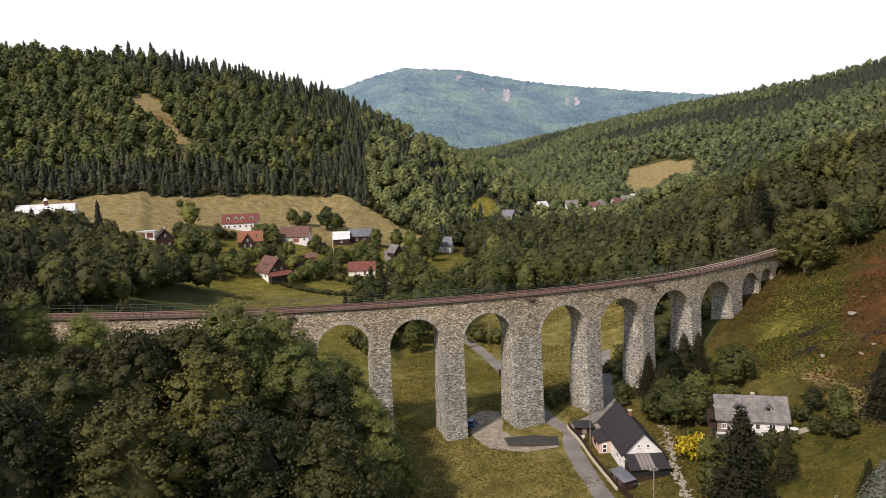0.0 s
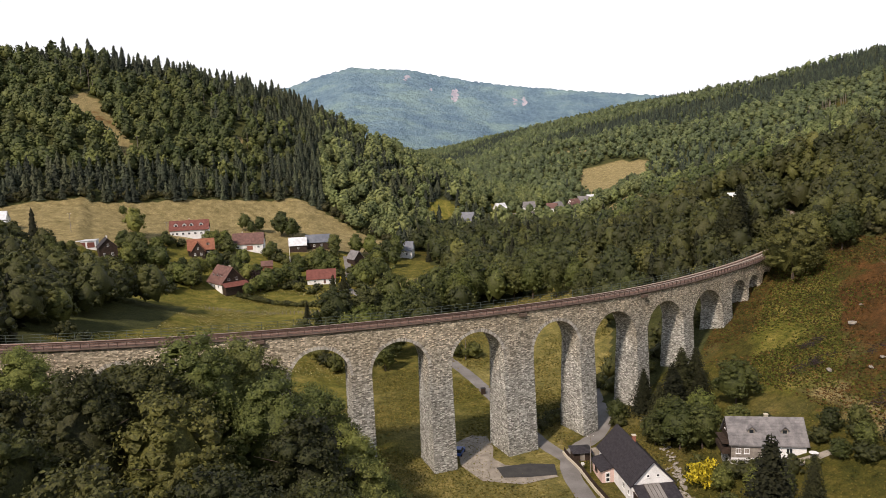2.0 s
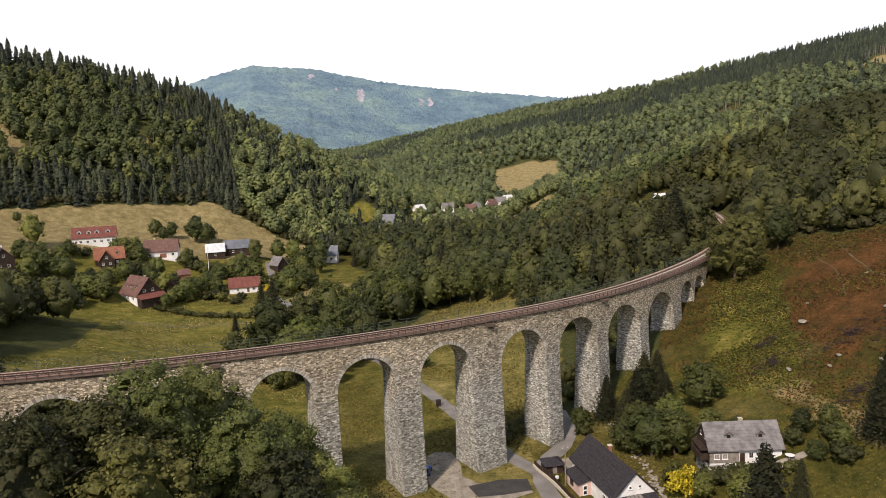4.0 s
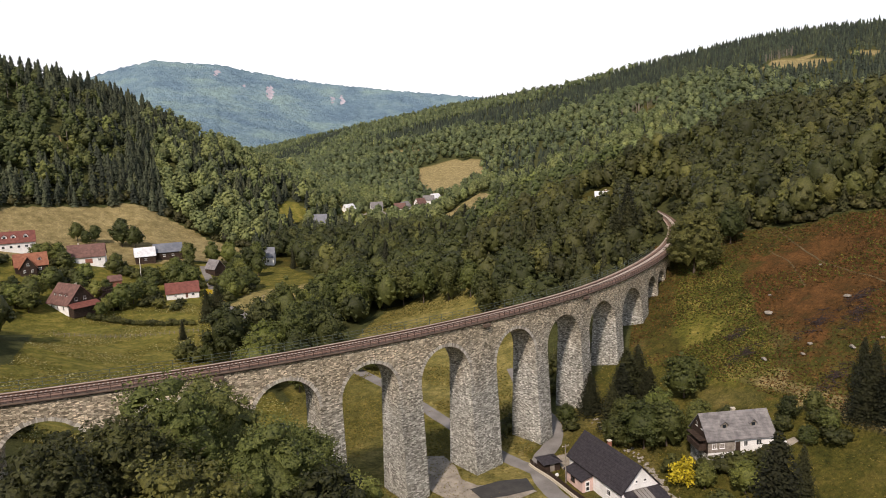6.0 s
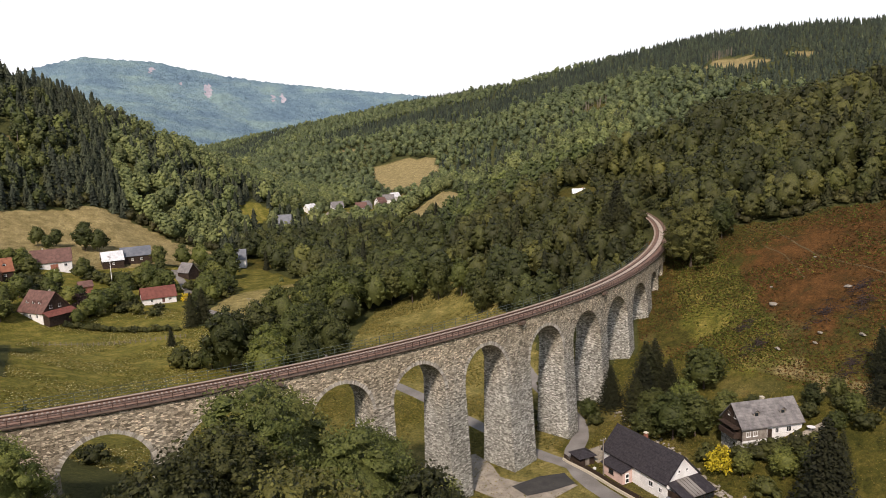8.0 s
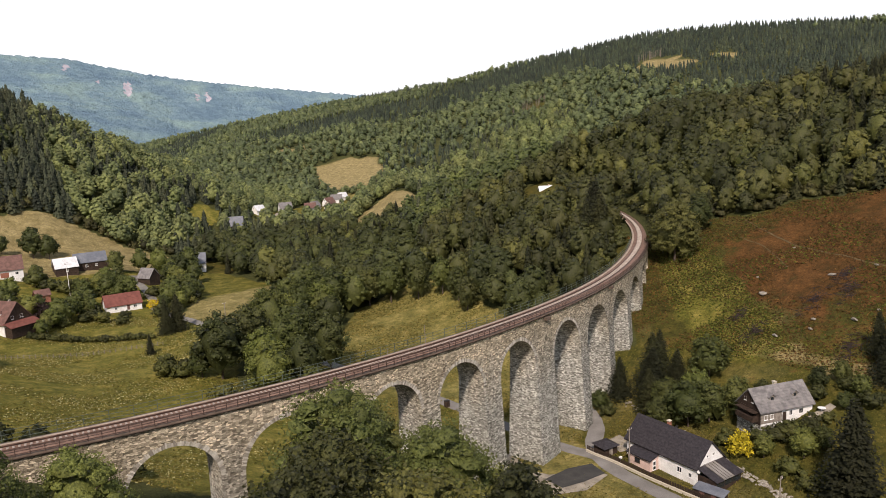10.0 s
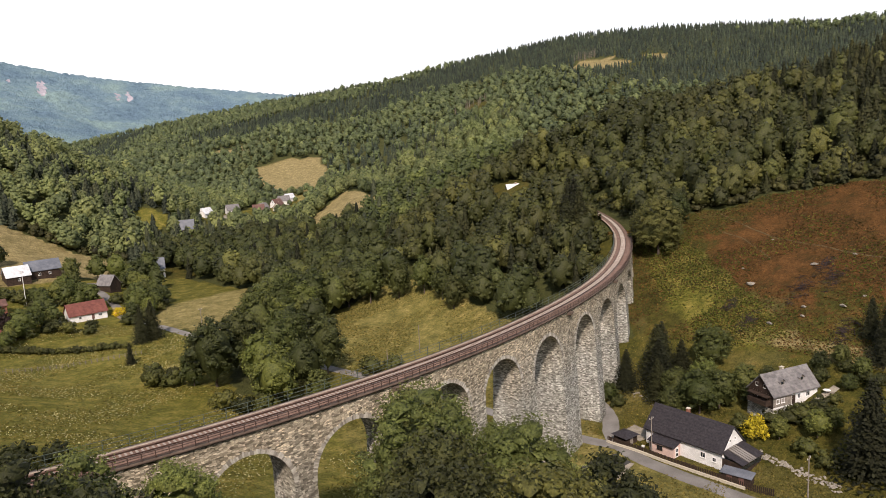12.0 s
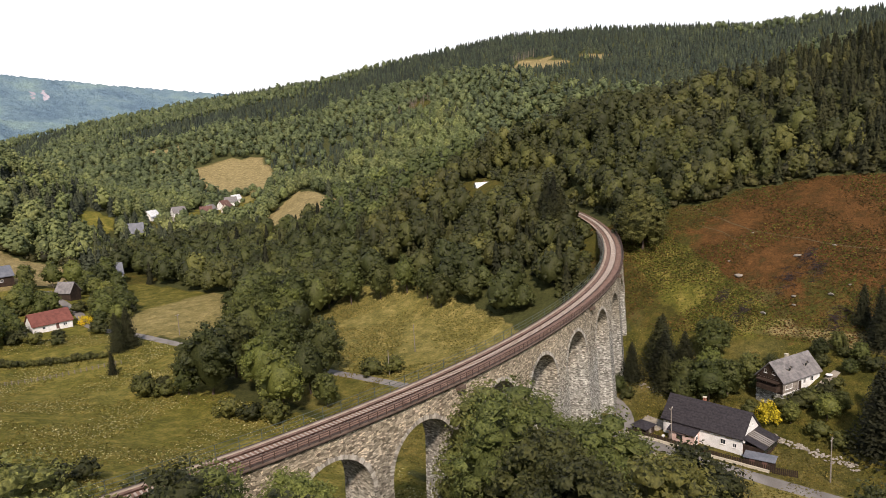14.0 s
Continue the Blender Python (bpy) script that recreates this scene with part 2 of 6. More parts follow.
M = {
    "terrain": terrain_material(),
    "stone": stone_material("grey_rubble_stone", ((0.145, 0.136, 0.12), (0.345, 0.33, 0.298), (0.5, 0.484, 0.442), (0.8, 0.78, 0.73)), 2.1, 2.3, (0.15, 0.138, 0.118)),
    "voussoir": arch_stone(),
    "cornice": two_tone("brown_weathered_cornice", (0.075, 0.055, 0.042), (0.13, 0.095, 0.075), 0.8, 0.9, 0.4, 0.03, 5),
    "ballast": two_tone("brown_railway_ballast", (0.13, 0.08, 0.062), (0.22, 0.145, 0.115), 1.0, 0.95, 0.9, 0.08, 9),
    "edge_strip": two_tone("pale_concrete_edge", (0.28, 0.22, 0.17), (0.4, 0.33, 0.27), 0.6, 0.9, 0.3, 0.02, 6),
    "sleeper": two_tone("concrete_sleeper", (0.3, 0.26, 0.23), (0.42, 0.37, 0.33), 0.9, 0.9, 0.2, 0.01, 8),
    "rail": two_tone("rusty_rail_steel", (0.07, 0.04, 0.03), (0.13, 0.08, 0.06), 1.0, 0.45, 0.1, 0.005, 10, 0.5),
    "railing": two_tone("brown_painted_railing", (0.05, 0.032, 0.026), (0.1, 0.062, 0.05), 0.8, 0.7, 0.1, 0.005, 9),
    "handrail": two_tone("green_painted_handrail", (0.055, 0.075, 0.062), (0.1, 0.125, 0.108), 0.8, 0.6, 0.1, 0.005, 9),
    "asphalt": two_tone("worn_grey_asphalt", (0.15, 0.14, 0.13), (0.22, 0.21, 0.2), 0.25, 0.92, 0.4, 0.02, 7),
    "path": two_tone("dry_trodden_grass", (0.075, 0.055, 0.024), (0.125, 0.092, 0.045), 0.5, 0.95, 0.6, 0.05, 5),
    "tar": two_tone("fresh_dark_asphalt", (0.035, 0.035, 0.035), (0.055, 0.053, 0.05), 0.5, 0.85, 0.3, 0.02, 9),
    "gravel": two_tone("pale_gravel", (0.2, 0.178, 0.145), (0.33, 0.295, 0.245), 0.5, 0.95, 0.8, 0.05, 7),
    "slate": two_tone("dark_slate_roof", (0.02, 0.018, 0.022), (0.045, 0.04, 0.046), 2.2, 0.6, 0.5, 0.03, 7),
    "greyroof": two_tone("grey_asbestos_shingle_roof", (0.12, 0.115, 0.118), (0.22, 0.21, 0.21), 0.9, 0.8, 0.5, 0.03, 6),
    "redroof": two_tone("red_tile_roof", (0.12, 0.042, 0.034), (0.19, 0.07, 0.055), 0.8, 0.8, 0.5, 0.03, 6),
    "brownroof": two_tone("brown_red_tile_roof", (0.1, 0.055, 0.047), (0.17, 0.095, 0.08), 0.8, 0.8, 0.5, 0.03, 6),
    "orangeroof": two_tone("orange_tile_roof", (0.19, 0.075, 0.045), (0.28, 0.12, 0.07), 0.8, 0.8, 0.5, 0.03, 6),
    "tinroof": two_tone("pale_metal_roof", (0.5, 0.52, 0.55), (0.7, 0.72, 0.75), 0.5, 0.45, 0.1, 0.01, 4),
    "blueroof": two_tone("blue_grey_metal_roof", (0.1, 0.11, 0.135), (0.16, 0.172, 0.2), 0.5, 0.5, 0.1, 0.01, 4),
    "white": two_tone("white_plaster", (0.66, 0.66, 0.66), (0.82, 0.825, 0.83), 0.5, 0.9, 0.2, 0.01, 8),
    "pink": two_tone("pink_plaster", (0.55, 0.4, 0.36), (0.66, 0.49, 0.44), 0.5, 0.9, 0.2, 0.01, 8),
    "timber": two_tone("dark_stained_timber", (0.022, 0.014, 0.01), (0.055, 0.036, 0.026), 1.5, 0.8, 0.3, 0.01, 12),
    "greywood": two_tone("weathered_grey_wood", (0.16, 0.14, 0.12), (0.28, 0.25, 0.22), 1.5, 0.85, 0.3, 0.01, 12),
    "cream": two_tone("cream_concrete", (0.45, 0.41, 0.33), (0.58, 0.53, 0.44), 0.7, 0.9, 0.2, 0.01, 8),
    "brick": two_tone("red_brick", (0.22, 0.09, 0.06), (0.32, 0.14, 0.1), 2.0, 0.9, 0.4, 0.02, 14),
    "bark": two_tone("grey_brown_bark", (0.06, 0.045, 0.035), (0.13, 0.1, 0.08), 3.0, 0.95, 0.8, 0.03, 12),
    "paletrunk": two_tone("pale_bark", (0.12, 0.1, 0.085), (0.22, 0.19, 0.16), 2.0, 0.95, 0.5, 0.03, 9),
    "rock": two_tone("pale_field_stone", (0.2, 0.18, 0.15), (0.38, 0.35, 0.3), 1.0, 0.95, 0.8, 0.06, 5),
    "carblue": two_tone("blue_car_paint", (0.02, 0.07, 0.25), (0.03, 0.09, 0.32), 0.5, 0.3, 0.0, 0.001, 4),
    "rubber": two_tone("black_rubber", (0.012, 0.012, 0.012), (0.025, 0.025, 0.025), 2, 0.8, 0.1, 0.005, 9),
    "leaf": foliage("broad_leaves", (0.04, 0.045, 0.016), (0.058, 0.065, 0.021), (0.08, 0.082, 0.027), vary=0.25, speck=2.2),
    "leaf_light": foliage("fresh_broad_leaves", (0.046, 0.055, 0.019), (0.066, 0.078, 0.026), (0.09, 0.096, 0.032), vary=0.25, speck=2.0),
    # far leaves: the haze is put into a paler, bluer base colour
    "leaf_far": foliage("haze_paled_hillside_leaves", (0.092, 0.12, 0.064), (0.122, 0.154, 0.076), (0.152, 0.178, 0.084), through=0.3, vary=0.2, speck=0.8, odd=0.7),
    # spruces farther off: haze lightens and blues the needle colour itself
    "needle_far": foliage("haze_paled_spruce_needles", (0.046, 0.057, 0.042), (0.062, 0.076, 0.051), (0.084, 0.095, 0.057), 0.7, vary=0.25, speck=0.9, odd=1.1),
    "needle_spur": foliage("slope_spruce_needles", (0.028, 0.032, 0.014), (0.04, 0.044, 0.018), (0.055, 0.056, 0.022), 0.7, vary=0.25, speck=1.6),
    # spruces on the long hill, their bluish haze painted into the needles
    "needle_blue": foliage("haze_blued_spruce_needles", (0.032, 0.046, 0.038), (0.046, 0.062, 0.047), (0.06, 0.076, 0.05), 0.7, vary=0.25, speck=0.7, odd=0.9),
    "leaf_garden": foliage("garden_leaves", (0.062, 0.076, 0.023), (0.088, 0.106, 0.03), (0.12, 0.13, 0.038), vary=0.25, speck=2.2),
    # brighter copy of leaf_far: sunlight and haze are put into the colour
    "leaf_far_young": foliage("lit_hazy_hillside_leaves", (0.115, 0.145, 0.07), (0.155, 0.188, 0.084), (0.195, 0.218, 0.094), through=0.3, vary=0.2, speck=0.8, odd=0.7),
    # lit copy of broad_leaves, the stronger light put into the colour
    "leaf_lit": foliage("sunny_broad_leaves", (0.112, 0.134, 0.042), (0.16, 0.186, 0.058), (0.21, 0.215, 0.072), through=0.3, vary=0.3, speck=3.0, odd=0.5),
    "leaf_mid": foliage("hill_leaves", (0.062, 0.082, 0.032), (0.09, 0.112, 0.04), (0.12, 0.134, 0.048), through=0.28, vary=0.2, speck=1.1, odd=0.9),
    "brush": two_tone("dark_cut_branches", (0.022, 0.016, 0.015), (0.05, 0.036, 0.034), 2.0, 0.95, 0.4, 0.02, 10),
    # darker copy of broad_leaves; canopy shade is painted into the colour
    "leaf_deep": foliage("shade_darkened_leaves", (0.031, 0.033, 0.014), (0.046, 0.047, 0.019), (0.064, 0.062, 0.025), vary=0.28, speck=2.0),
    "needle": foliage("spruce_needles", (0.017, 0.019, 0.009), (0.025, 0.028, 0.012), (0.034, 0.036, 0.014), 0.7, vary=0.25),
    "needle_pale": foliage("blue_grey_needles", (0.1, 0.115, 0.1), (0.14, 0.16, 0.14), (0.18, 0.2, 0.17), 0.7, vary=0.25, speck=3.0),
    "fern": foliage("bracken_fronds", (0.056, 0.042, 0.015), (0.102, 0.056, 0.02), (0.145, 0.078, 0.028), 0.8, vary=0.25),
    "fern_green": foliage("green_bracken_fronds", (0.07, 0.09, 0.018), (0.105, 0.125, 0.026), (0.15, 0.158, 0.036), 0.8, through=0.4, vary=0.25, odd=0.6),
    "tuft": foliage("meadow_tufts", (0.13, 0.122, 0.03), (0.19, 0.165, 0.045), (0.26, 0.21, 0.07), 0.8, through=0.5, vary=0.2, odd=0.5),
    "umbel": foliage("cream_meadow_flowers", (0.42, 0.4, 0.22), (0.52, 0.5, 0.3), (0.62, 0.59, 0.38), 0.8, through=0.4, vary=0.2, odd=0.4),
    "yellow": foliage("yellow_shrub_leaves", (0.47, 0.37, 0.02), (0.62, 0.5, 0.035), (0.72, 0.57, 0.05)),
    "purple": foliage("purple_beech_leaves", (0.03, 0.016, 0.02), (0.045, 0.025, 0.03), (0.05, 0.03, 0.03)),
}


def glass_material():
    k = Mat("window_glass", 0.08, 0, 0.6)
    return k.colour((0.02, 0.025, 0.03)).m


M["glass"] = glass_material()
M["needle_mid"] = M["needle_far"]


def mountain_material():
    """Far wooded mountain; the blue of the haze is put into its base colour."""
    k = Mat("haze_blue_forest", 1.0, 0, 0.0)
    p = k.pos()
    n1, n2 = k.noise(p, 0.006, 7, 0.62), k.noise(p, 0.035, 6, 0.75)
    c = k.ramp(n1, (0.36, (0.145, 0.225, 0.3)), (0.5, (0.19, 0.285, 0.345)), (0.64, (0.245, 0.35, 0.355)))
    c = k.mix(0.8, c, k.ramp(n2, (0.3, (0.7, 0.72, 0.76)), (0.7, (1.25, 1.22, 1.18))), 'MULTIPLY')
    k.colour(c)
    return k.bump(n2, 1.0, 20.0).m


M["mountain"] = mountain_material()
M["scar"] = two_tone("bare_pinkish_soil", (0.34, 0.32, 0.37), (0.43, 0.4, 0.45), 0.02, 1.0, 0.1, 0.1, 0.2)

# ---- mesh helpers ----


def fast_mesh(name, verts, faces, mat, attrs=None, smooth=False):
    """A mesh from arrays: verts n x 3, faces m x 3 or m x 4."""
    me = bpy.data.meshes.new(name)
    verts, faces = np.asarray(verts, np.float32), np.asarray(faces, np.int32)
    m, kk = faces.shape
    me.vertices.add(len(verts))
    me.vertices.foreach_set("co", verts.ravel())
    me.loops.add(m * kk)
    me.loops.foreach_set("vertex_index", faces.ravel())
    me.polygons.add(m)
    me.polygons.foreach_set("loop_start", np.arange(m, dtype=np.int32) * kk)
    if smooth:
        me.polygons.foreach_set("use_smooth", np.ones(m, bool))
    for key, val in (attrs or {}).items():
        val = np.asarray(val, np.float32)
        if val.ndim == 1:
            me.attributes.new(key, 'FLOAT', 'POINT').data.foreach_set("value", val)
        else:
            me.attributes.new(key, 'FLOAT_COLOR', 'POINT').data.foreach_set("color", val.ravel())
    me.update(calc_edges=True)
    me.materials.append(mat)
    return me


def part(name, bm, mat, parent, label=""):
    me = bpy.data.meshes.new(name)
    bm.to_mesh(me)
    bm.free()
    me.materials.append(mat)
    ob = new(name, me)
    ob.parent = parent
    return tagged(ob, label)


def part_me(name, me, parent, label=""):
    ob = new(name, me)
    ob.parent = parent
    return tagged(ob, label)


def thing(name, m, label, category, group="", kind=""):
    ob = new(name)
    ob.matrix_basis = m
    return tagged(ob, label, category, group, kind)


def box(bm, x0, x1, y0, y1, z0, z1, bevel=0.0):
    vs = [bm.verts.new((x, y, z)) for z in (z0, z1) for y in (y0, y1) for x in (x0, x1)]
    fs = [bm.faces.new([vs[i] for i in f]) for f in ((0, 2, 3, 1), (4, 5, 7, 6), (0, 1, 5, 4), (2, 6, 7, 3), (0, 4, 6, 2), (1, 3, 7, 5))]
    if bevel:
        es = list({e for f in fs for e in f.edges})
        bmesh.ops.bevel(bm, geom=es, offset=bevel, segments=1, affect='EDGES')
    return bm


def box_bm(*a, **k):
    return box(bmesh.new(), *a, **k)


def tube(bm, pts, rads, sides=8):
    """A tapered round bar through pts."""
    rings = []
    pts = [Vector(p) for p in pts]
    for i, p in enumerate(pts):
        d = (pts[min(i + 1, len(pts) - 1)] - pts[max(i - 1, 0)]).normalized()
        q = d.to_track_quat('Z', 'Y')
        rings.append([bm.verts.new(p + q @ Vector((math.cos(2 * math.pi * k / sides) * rads[i], math.sin(2 * math.pi * k / sides) * rads[i], 0))) for k in range(sides)])
    for a, b in zip(rings, rings[1:]):
        for k in range(sides):
            bm.faces.new((a[k], a[(k + 1) % sides], b[(k + 1) % sides], b[k]))
    bm.faces.new(rings[0][::-1])
    bm.faces.new(rings[-1])
    return bm


# ---- the viaduct's line: a curve that opens and levels out towards the hill ----
VC, VR, DECK_W = (-25.06, 375.92), 234.8, 5.2


def rail_line():
    """Rows of s (metres along the near face), x, y and z of the middle of the deck, and heading."""
    a0 = -260.0 / VR
    x, y = VC[0] + (VR - 2.55) * math.sin(a0), VC[1] - (VR - 2.55) * math.cos(a0)
    z, h, rows = 30.08 + 0.02 * 260, a0, []
    for s in range(-260, 341):
        rows.append((s, x, y, z, h))
        w, lift = min(max((s - 23.4) / 37.3, 0), 1), min(max((s - 83.7) / 40, 0), 1)
        ds = (VR - 2.55) / VR
        h += ds * ((1 - w) / (VR - 2.55) + w / 261.4)
        x, y = x + math.cos(h) * ds, y + math.sin(h) * ds
        z += (1 - lift) * -0.02 + lift * 0.0126
    return np.array(rows)


RAIL = rail_line()


def deck_z(s):
    return np.interp(s, RAIL[:, 0], RAIL[:, 3])


def heading(s):
    return float(np.interp(s, RAIL[:, 0], RAIL[:, 4]))


def on_arc(s, w, z):
    """s along the near face, w metres behind it."""
    x, y, h = np.interp(s, RAIL[:, 0], RAIL[:, 1]), np.interp(s, RAIL[:, 0], RAIL[:, 2]), heading(s)
    return (float(x - math.sin(h) * (w - 2.55)), float(y + math.cos(h) * (w - 2.55)), float(z))


def rail_side(X, Y):
    """For each place: s along the railway, and metres off its middle (above 0 on the outer side)."""
    X, Y = np.asarray(X, float), np.asarray(Y, float)
    s, d = np.zeros(X.shape), np.full(X.shape, 1e3)
    near = (X > -260) & (X < 270) & (Y > 110) & (Y < 400)
    if near.any():
        x, y = X[near], Y[near]
        row = RAIL[::4]
        k = np.concatenate([((a[:, None] - row[:, 1]) ** 2 + (b[:, None] - row[:, 2]) ** 2).argmin(1) for a, b in zip(np.array_split(x, 40), np.array_split(y, 40))])
        h = row[k, 4]
        dx, dy = x - row[k, 1], y - row[k, 2]
        s[near] = row[k, 0] + np.cos(h) * dx + np.sin(h) * dy
        d[near] = np.sin(h) * dx - np.cos(h) * dy
    return s, d


# ---- the ground ----


def seg_ridge(X, Y, line):
    """Distance to the nearest point of a crest line and that point's height."""
    best, hz = np.full(X.shape, 1e9), np.zeros(X.shape)
    for (x0, y0, z0), (x1, y1, z1) in zip(line, line[1:]):
        dx, dy = x1 - x0, y1 - y0
        t = np.clip(((X - x0) * dx + (Y - y0) * dy) / (dx * dx + dy * dy), 0, 1)
        d = np.hypot(X - x0 - t * dx, Y - y0 - t * dy)
        near = d < best
        best, hz = np.where(near, d, best), np.where(near, z0 + t * (z1 - z0), hz)
    return best, hz


def smax(a, b, k):
    h = np.clip(0.5 + 0.5 * (a - b) / k, 0, 1)
    return b * (1 - h) + a * h + k * h * (1 - h)


LEFT_HILL = ((-520, 500, 162), (-300, 570, 148), (-160, 610, 145.5), (-52, 628, 124), (-10, 640, 112), (19, 650, 98), (60, 657, 76), (93, 674, 60), (123, 690, 51), (160, 703, 35), (198, 716, 18))
FOOT = ((-200, 0, 60, 120, 150, 190, 287, 350, 419, 520, 650, 900), (30, 40, 50, 56, 60, 62, 76, 104, 144, 180, 246, 420))
BROW = ((-140, 40, 150, 210, 304, 430, 600), (640, 430, 325, 280, 246, 205, 290))
RIGHT_HILL = ((300, 2050, 60), (494, 1675, 104), (679, 1368, 147), (781, 1138, 164), (875, 1026, 193), (1005, 871, 224), (1094, 732, 226), (1150, 480, 202), (1230, 250, 212), (1500, -300, 240))
NEAR_LEFT = ((-100, -60, 30), (-100, 60, 32), (-97, 150, 33), (-112, 250, 31), (-150, 330, 30), (-260, 400, 40))
MOUNTAIN = ((-900, 3250, 240), (-460, 3270, 300), (-35, 3300, 380), (120, 3300, 430), (236, 3292, 460), (360, 3280, 452), (488, 3264, 445), (660, 3230, 408), (837, 3192, 372), (1074, 3120, 338), (1450, 2970, 290), (1900, 2750, 240), (2600, 2400, 230))


def mountain_form(X, Y):
    """The far mountain alone: steep above, a long slope at its foot."""
    d, h = seg_ridge(X, Y, MOUNTAIN)
    return h - 0.38 * np.minimum(d, 500) - 0.22 * np.maximum(d - 500, 0)


def ground_z(X, Y):
    X, Y = np.asarray(X, float), np.asarray(Y, float)
    floor = np.interp(Y, (0, 120, 200, 330, 500, 620, 900, 1500, 2400, 4000), (-4, -1, 0.5, 2.0, 4, 11, 27, 50, 85, 120))
    d, h = seg_ridge(X, Y, LEFT_HILL)
    g = 0.285 + 0.26 * np.clip(h / 121, 0, 1)
    left = h - np.where(d < 190, g * d, g * 190 + 0.2 * (d - 190))
    foot, brow = np.interp(Y, *FOOT), np.interp(Y, *BROW)
    u = np.minimum(X, brow) - foot
    spur = np.interp(Y, (0, 100), (-3, -1)) + 0.42 * np.minimum(u, 60) + 0.36 * np.maximum(u - 60, 0) - 0.27 * np.maximum(X - brow, 0)
    d, h = seg_ridge(X, Y, RIGHT_HILL)
    right = h - 0.238 * d
    d, h = seg_ridge(X, Y, NEAR_LEFT)
    near = h - 0.33 * d
    far = mountain_form(X, Y)
    z = floor
    for form, k in ((left, 6), (spur, 5), (right, 14), (near, 5), (far, 30)):
        z = smax(form, z, k)
    # cut and fill along the railway beyond both ends of the viaduct
    s, d = rail_side(X, Y)
    off = np.maximum(np.abs(d) - 4.0, 0)
    bed = deck_z(s) - 0.35
    outer = np.clip(np.maximum(s - 157, -34 - s) / 6, 0, 1) * np.clip(np.minimum(335 - s, 250 + s) / 25, 0, 1)
    graded = np.clip(z, bed - off * 0.65, bed + off * 0.9)
    z = z * (1 - outer) + graded * outer
    rough = 0.2 * np.sin(X * 0.21 + 1.3 * np.sin(Y * 0.13)) * np.sin(Y * 0.17 + 0.7) + 0.1 * np.sin(X * 0.53 + Y * 0.47)
    return z + rough * np.clip((np.abs(z - floor)) / 6 + 0.25, 0, 1) * (off > 2)


def gz(x, y):
    return float(ground_z(np.array([x]), np.array([y]))[0])


def inside(X, Y, poly):
    X, Y = np.asarray(X, float), np.asarray(Y, float)
    c = np.zeros(X.shape, bool)
    for (x0, y0), (x1, y1) in zip(poly, poly[1:] + poly[:1]):
        c ^= ((y0 > Y) != (y1 > Y)) & (X < (x1 - x0) * (Y - y0) / ((y1 - y0) or 1e-9) + x0)
    return c

# open land: dry field under the left wood, bracken hillside, far hayfields, valley meadows
FIELDS = {
    "dry_field": [(-176, 408), (-147, 420), (-95, 440), (-65, 456), (-9, 476), (10, 468), (46, 442), (34, 408), (0, 398), (-40, 390), (-65, 372), (-110, 350), (-160, 352)],
    "bracken_slope": [(112, 200), (130, 206), (146, 196), (150, 184), (152, 174), (163, 164), (170, 149), (173, 136), (173, 112), (184, 60), (190, -20), (110, 40), (88, 104), (87, 140), (86, 165), (100, 180)],
    "hayfield": [(256, 612), (284, 618), (316, 648), (350, 700), (400, 800), (380, 850), (330, 830), (288, 740)],
    "hayfield_back": [(330, 960), (360, 1000), (400, 985), (385, 940)],
    "left_clear_cut": [(-160, 536), (-146, 556), (-122, 520), (-98, 482), (-108, 478), (-130, 508)],
    "left_clear_cut_low": [(-52, 545), (-44, 545), (-42, 526), (-50, 524)],
    "right_clearing": [(722, 668), (800, 706), (822, 664), (770, 592), (728, 612)],
    "right_clearing_high": [(830, 636), (872, 632), (876, 596), (832, 590)],
    "right_trunk_gap": [(540, 690), (580, 720), (600, 700), (556, 664)],
    "hayfield_low": [(212, 415), (196, 404), (170, 428), (163, 454), (200, 505), (244, 524), (232, 460)],
    "green_strip": [(80, 522), (90, 548), (101, 558), (114, 545), (100, 524)],
    "roadside_meadow": [(14, 322), (28, 345), (46, 356), (70, 352), (60, 318), (48, 296), (28, 290)],
    "bank_meadow": [(38, 166), (30, 226), (52, 262), (70, 284), (90, 288), (101, 274), (95, 250), (86, 215), (66, 170)],
    "valley_meadow": [(-70, 200), (-52, 240), (-50, 300), (-32, 345), (8, 335), (20, 300), (16, 262), (4, 235), (10, 200), (-2, 156), (-30, 160)],
    "bridge_meadow": [(-4, 60), (-2, 130), (4, 160), (10, 205), (34, 215), (64, 160), (70, 140), (60, 100), (60, 40)],
    "garden_slope": [(42, 60), (44, 150), (62, 160), (84, 170), (96, 140), (110, 60), (80, 20)],
    "terrace_edge": [(91, 142), (96, 139), (94, 130), (92, 118), (90, 104), (87, 98), (86, 108), (88, 120), (89.5, 132)],
    "green_bank": [(84, 140), (91, 152), (100, 164), (112, 176), (124, 188), (132, 192), (137, 184), (126, 168), (114, 152), (102, 138), (93, 128)],
    "far_village": [(135, 575), (150, 540), (190, 530), (240, 560), (285, 620), (300, 665), (275, 672), (235, 630), (195, 615), (150, 605)],
    "verge": [(0, 150), (10, 205), (16, 262), (20, 290), (34, 270), (32, 226), (40, 166), (34, 150)],
    "lane_side": [(34, 350), (36, 402), (60, 400), (66, 352)],
    "village": [(-120, 300), (-110, 345), (-66, 392), (0, 400), (36, 400), (34, 350), (14, 330), (-40, 312), (-60, 290)],
}
# sites of houses that stand among trees: kept clear of the woods
CLEAR_SITES = ((156, 583), (204, 590), (211, 596), (258, 633), (298, 668), (232, 610), (50, 410), (178, 289), (179, 590), (20, 381))
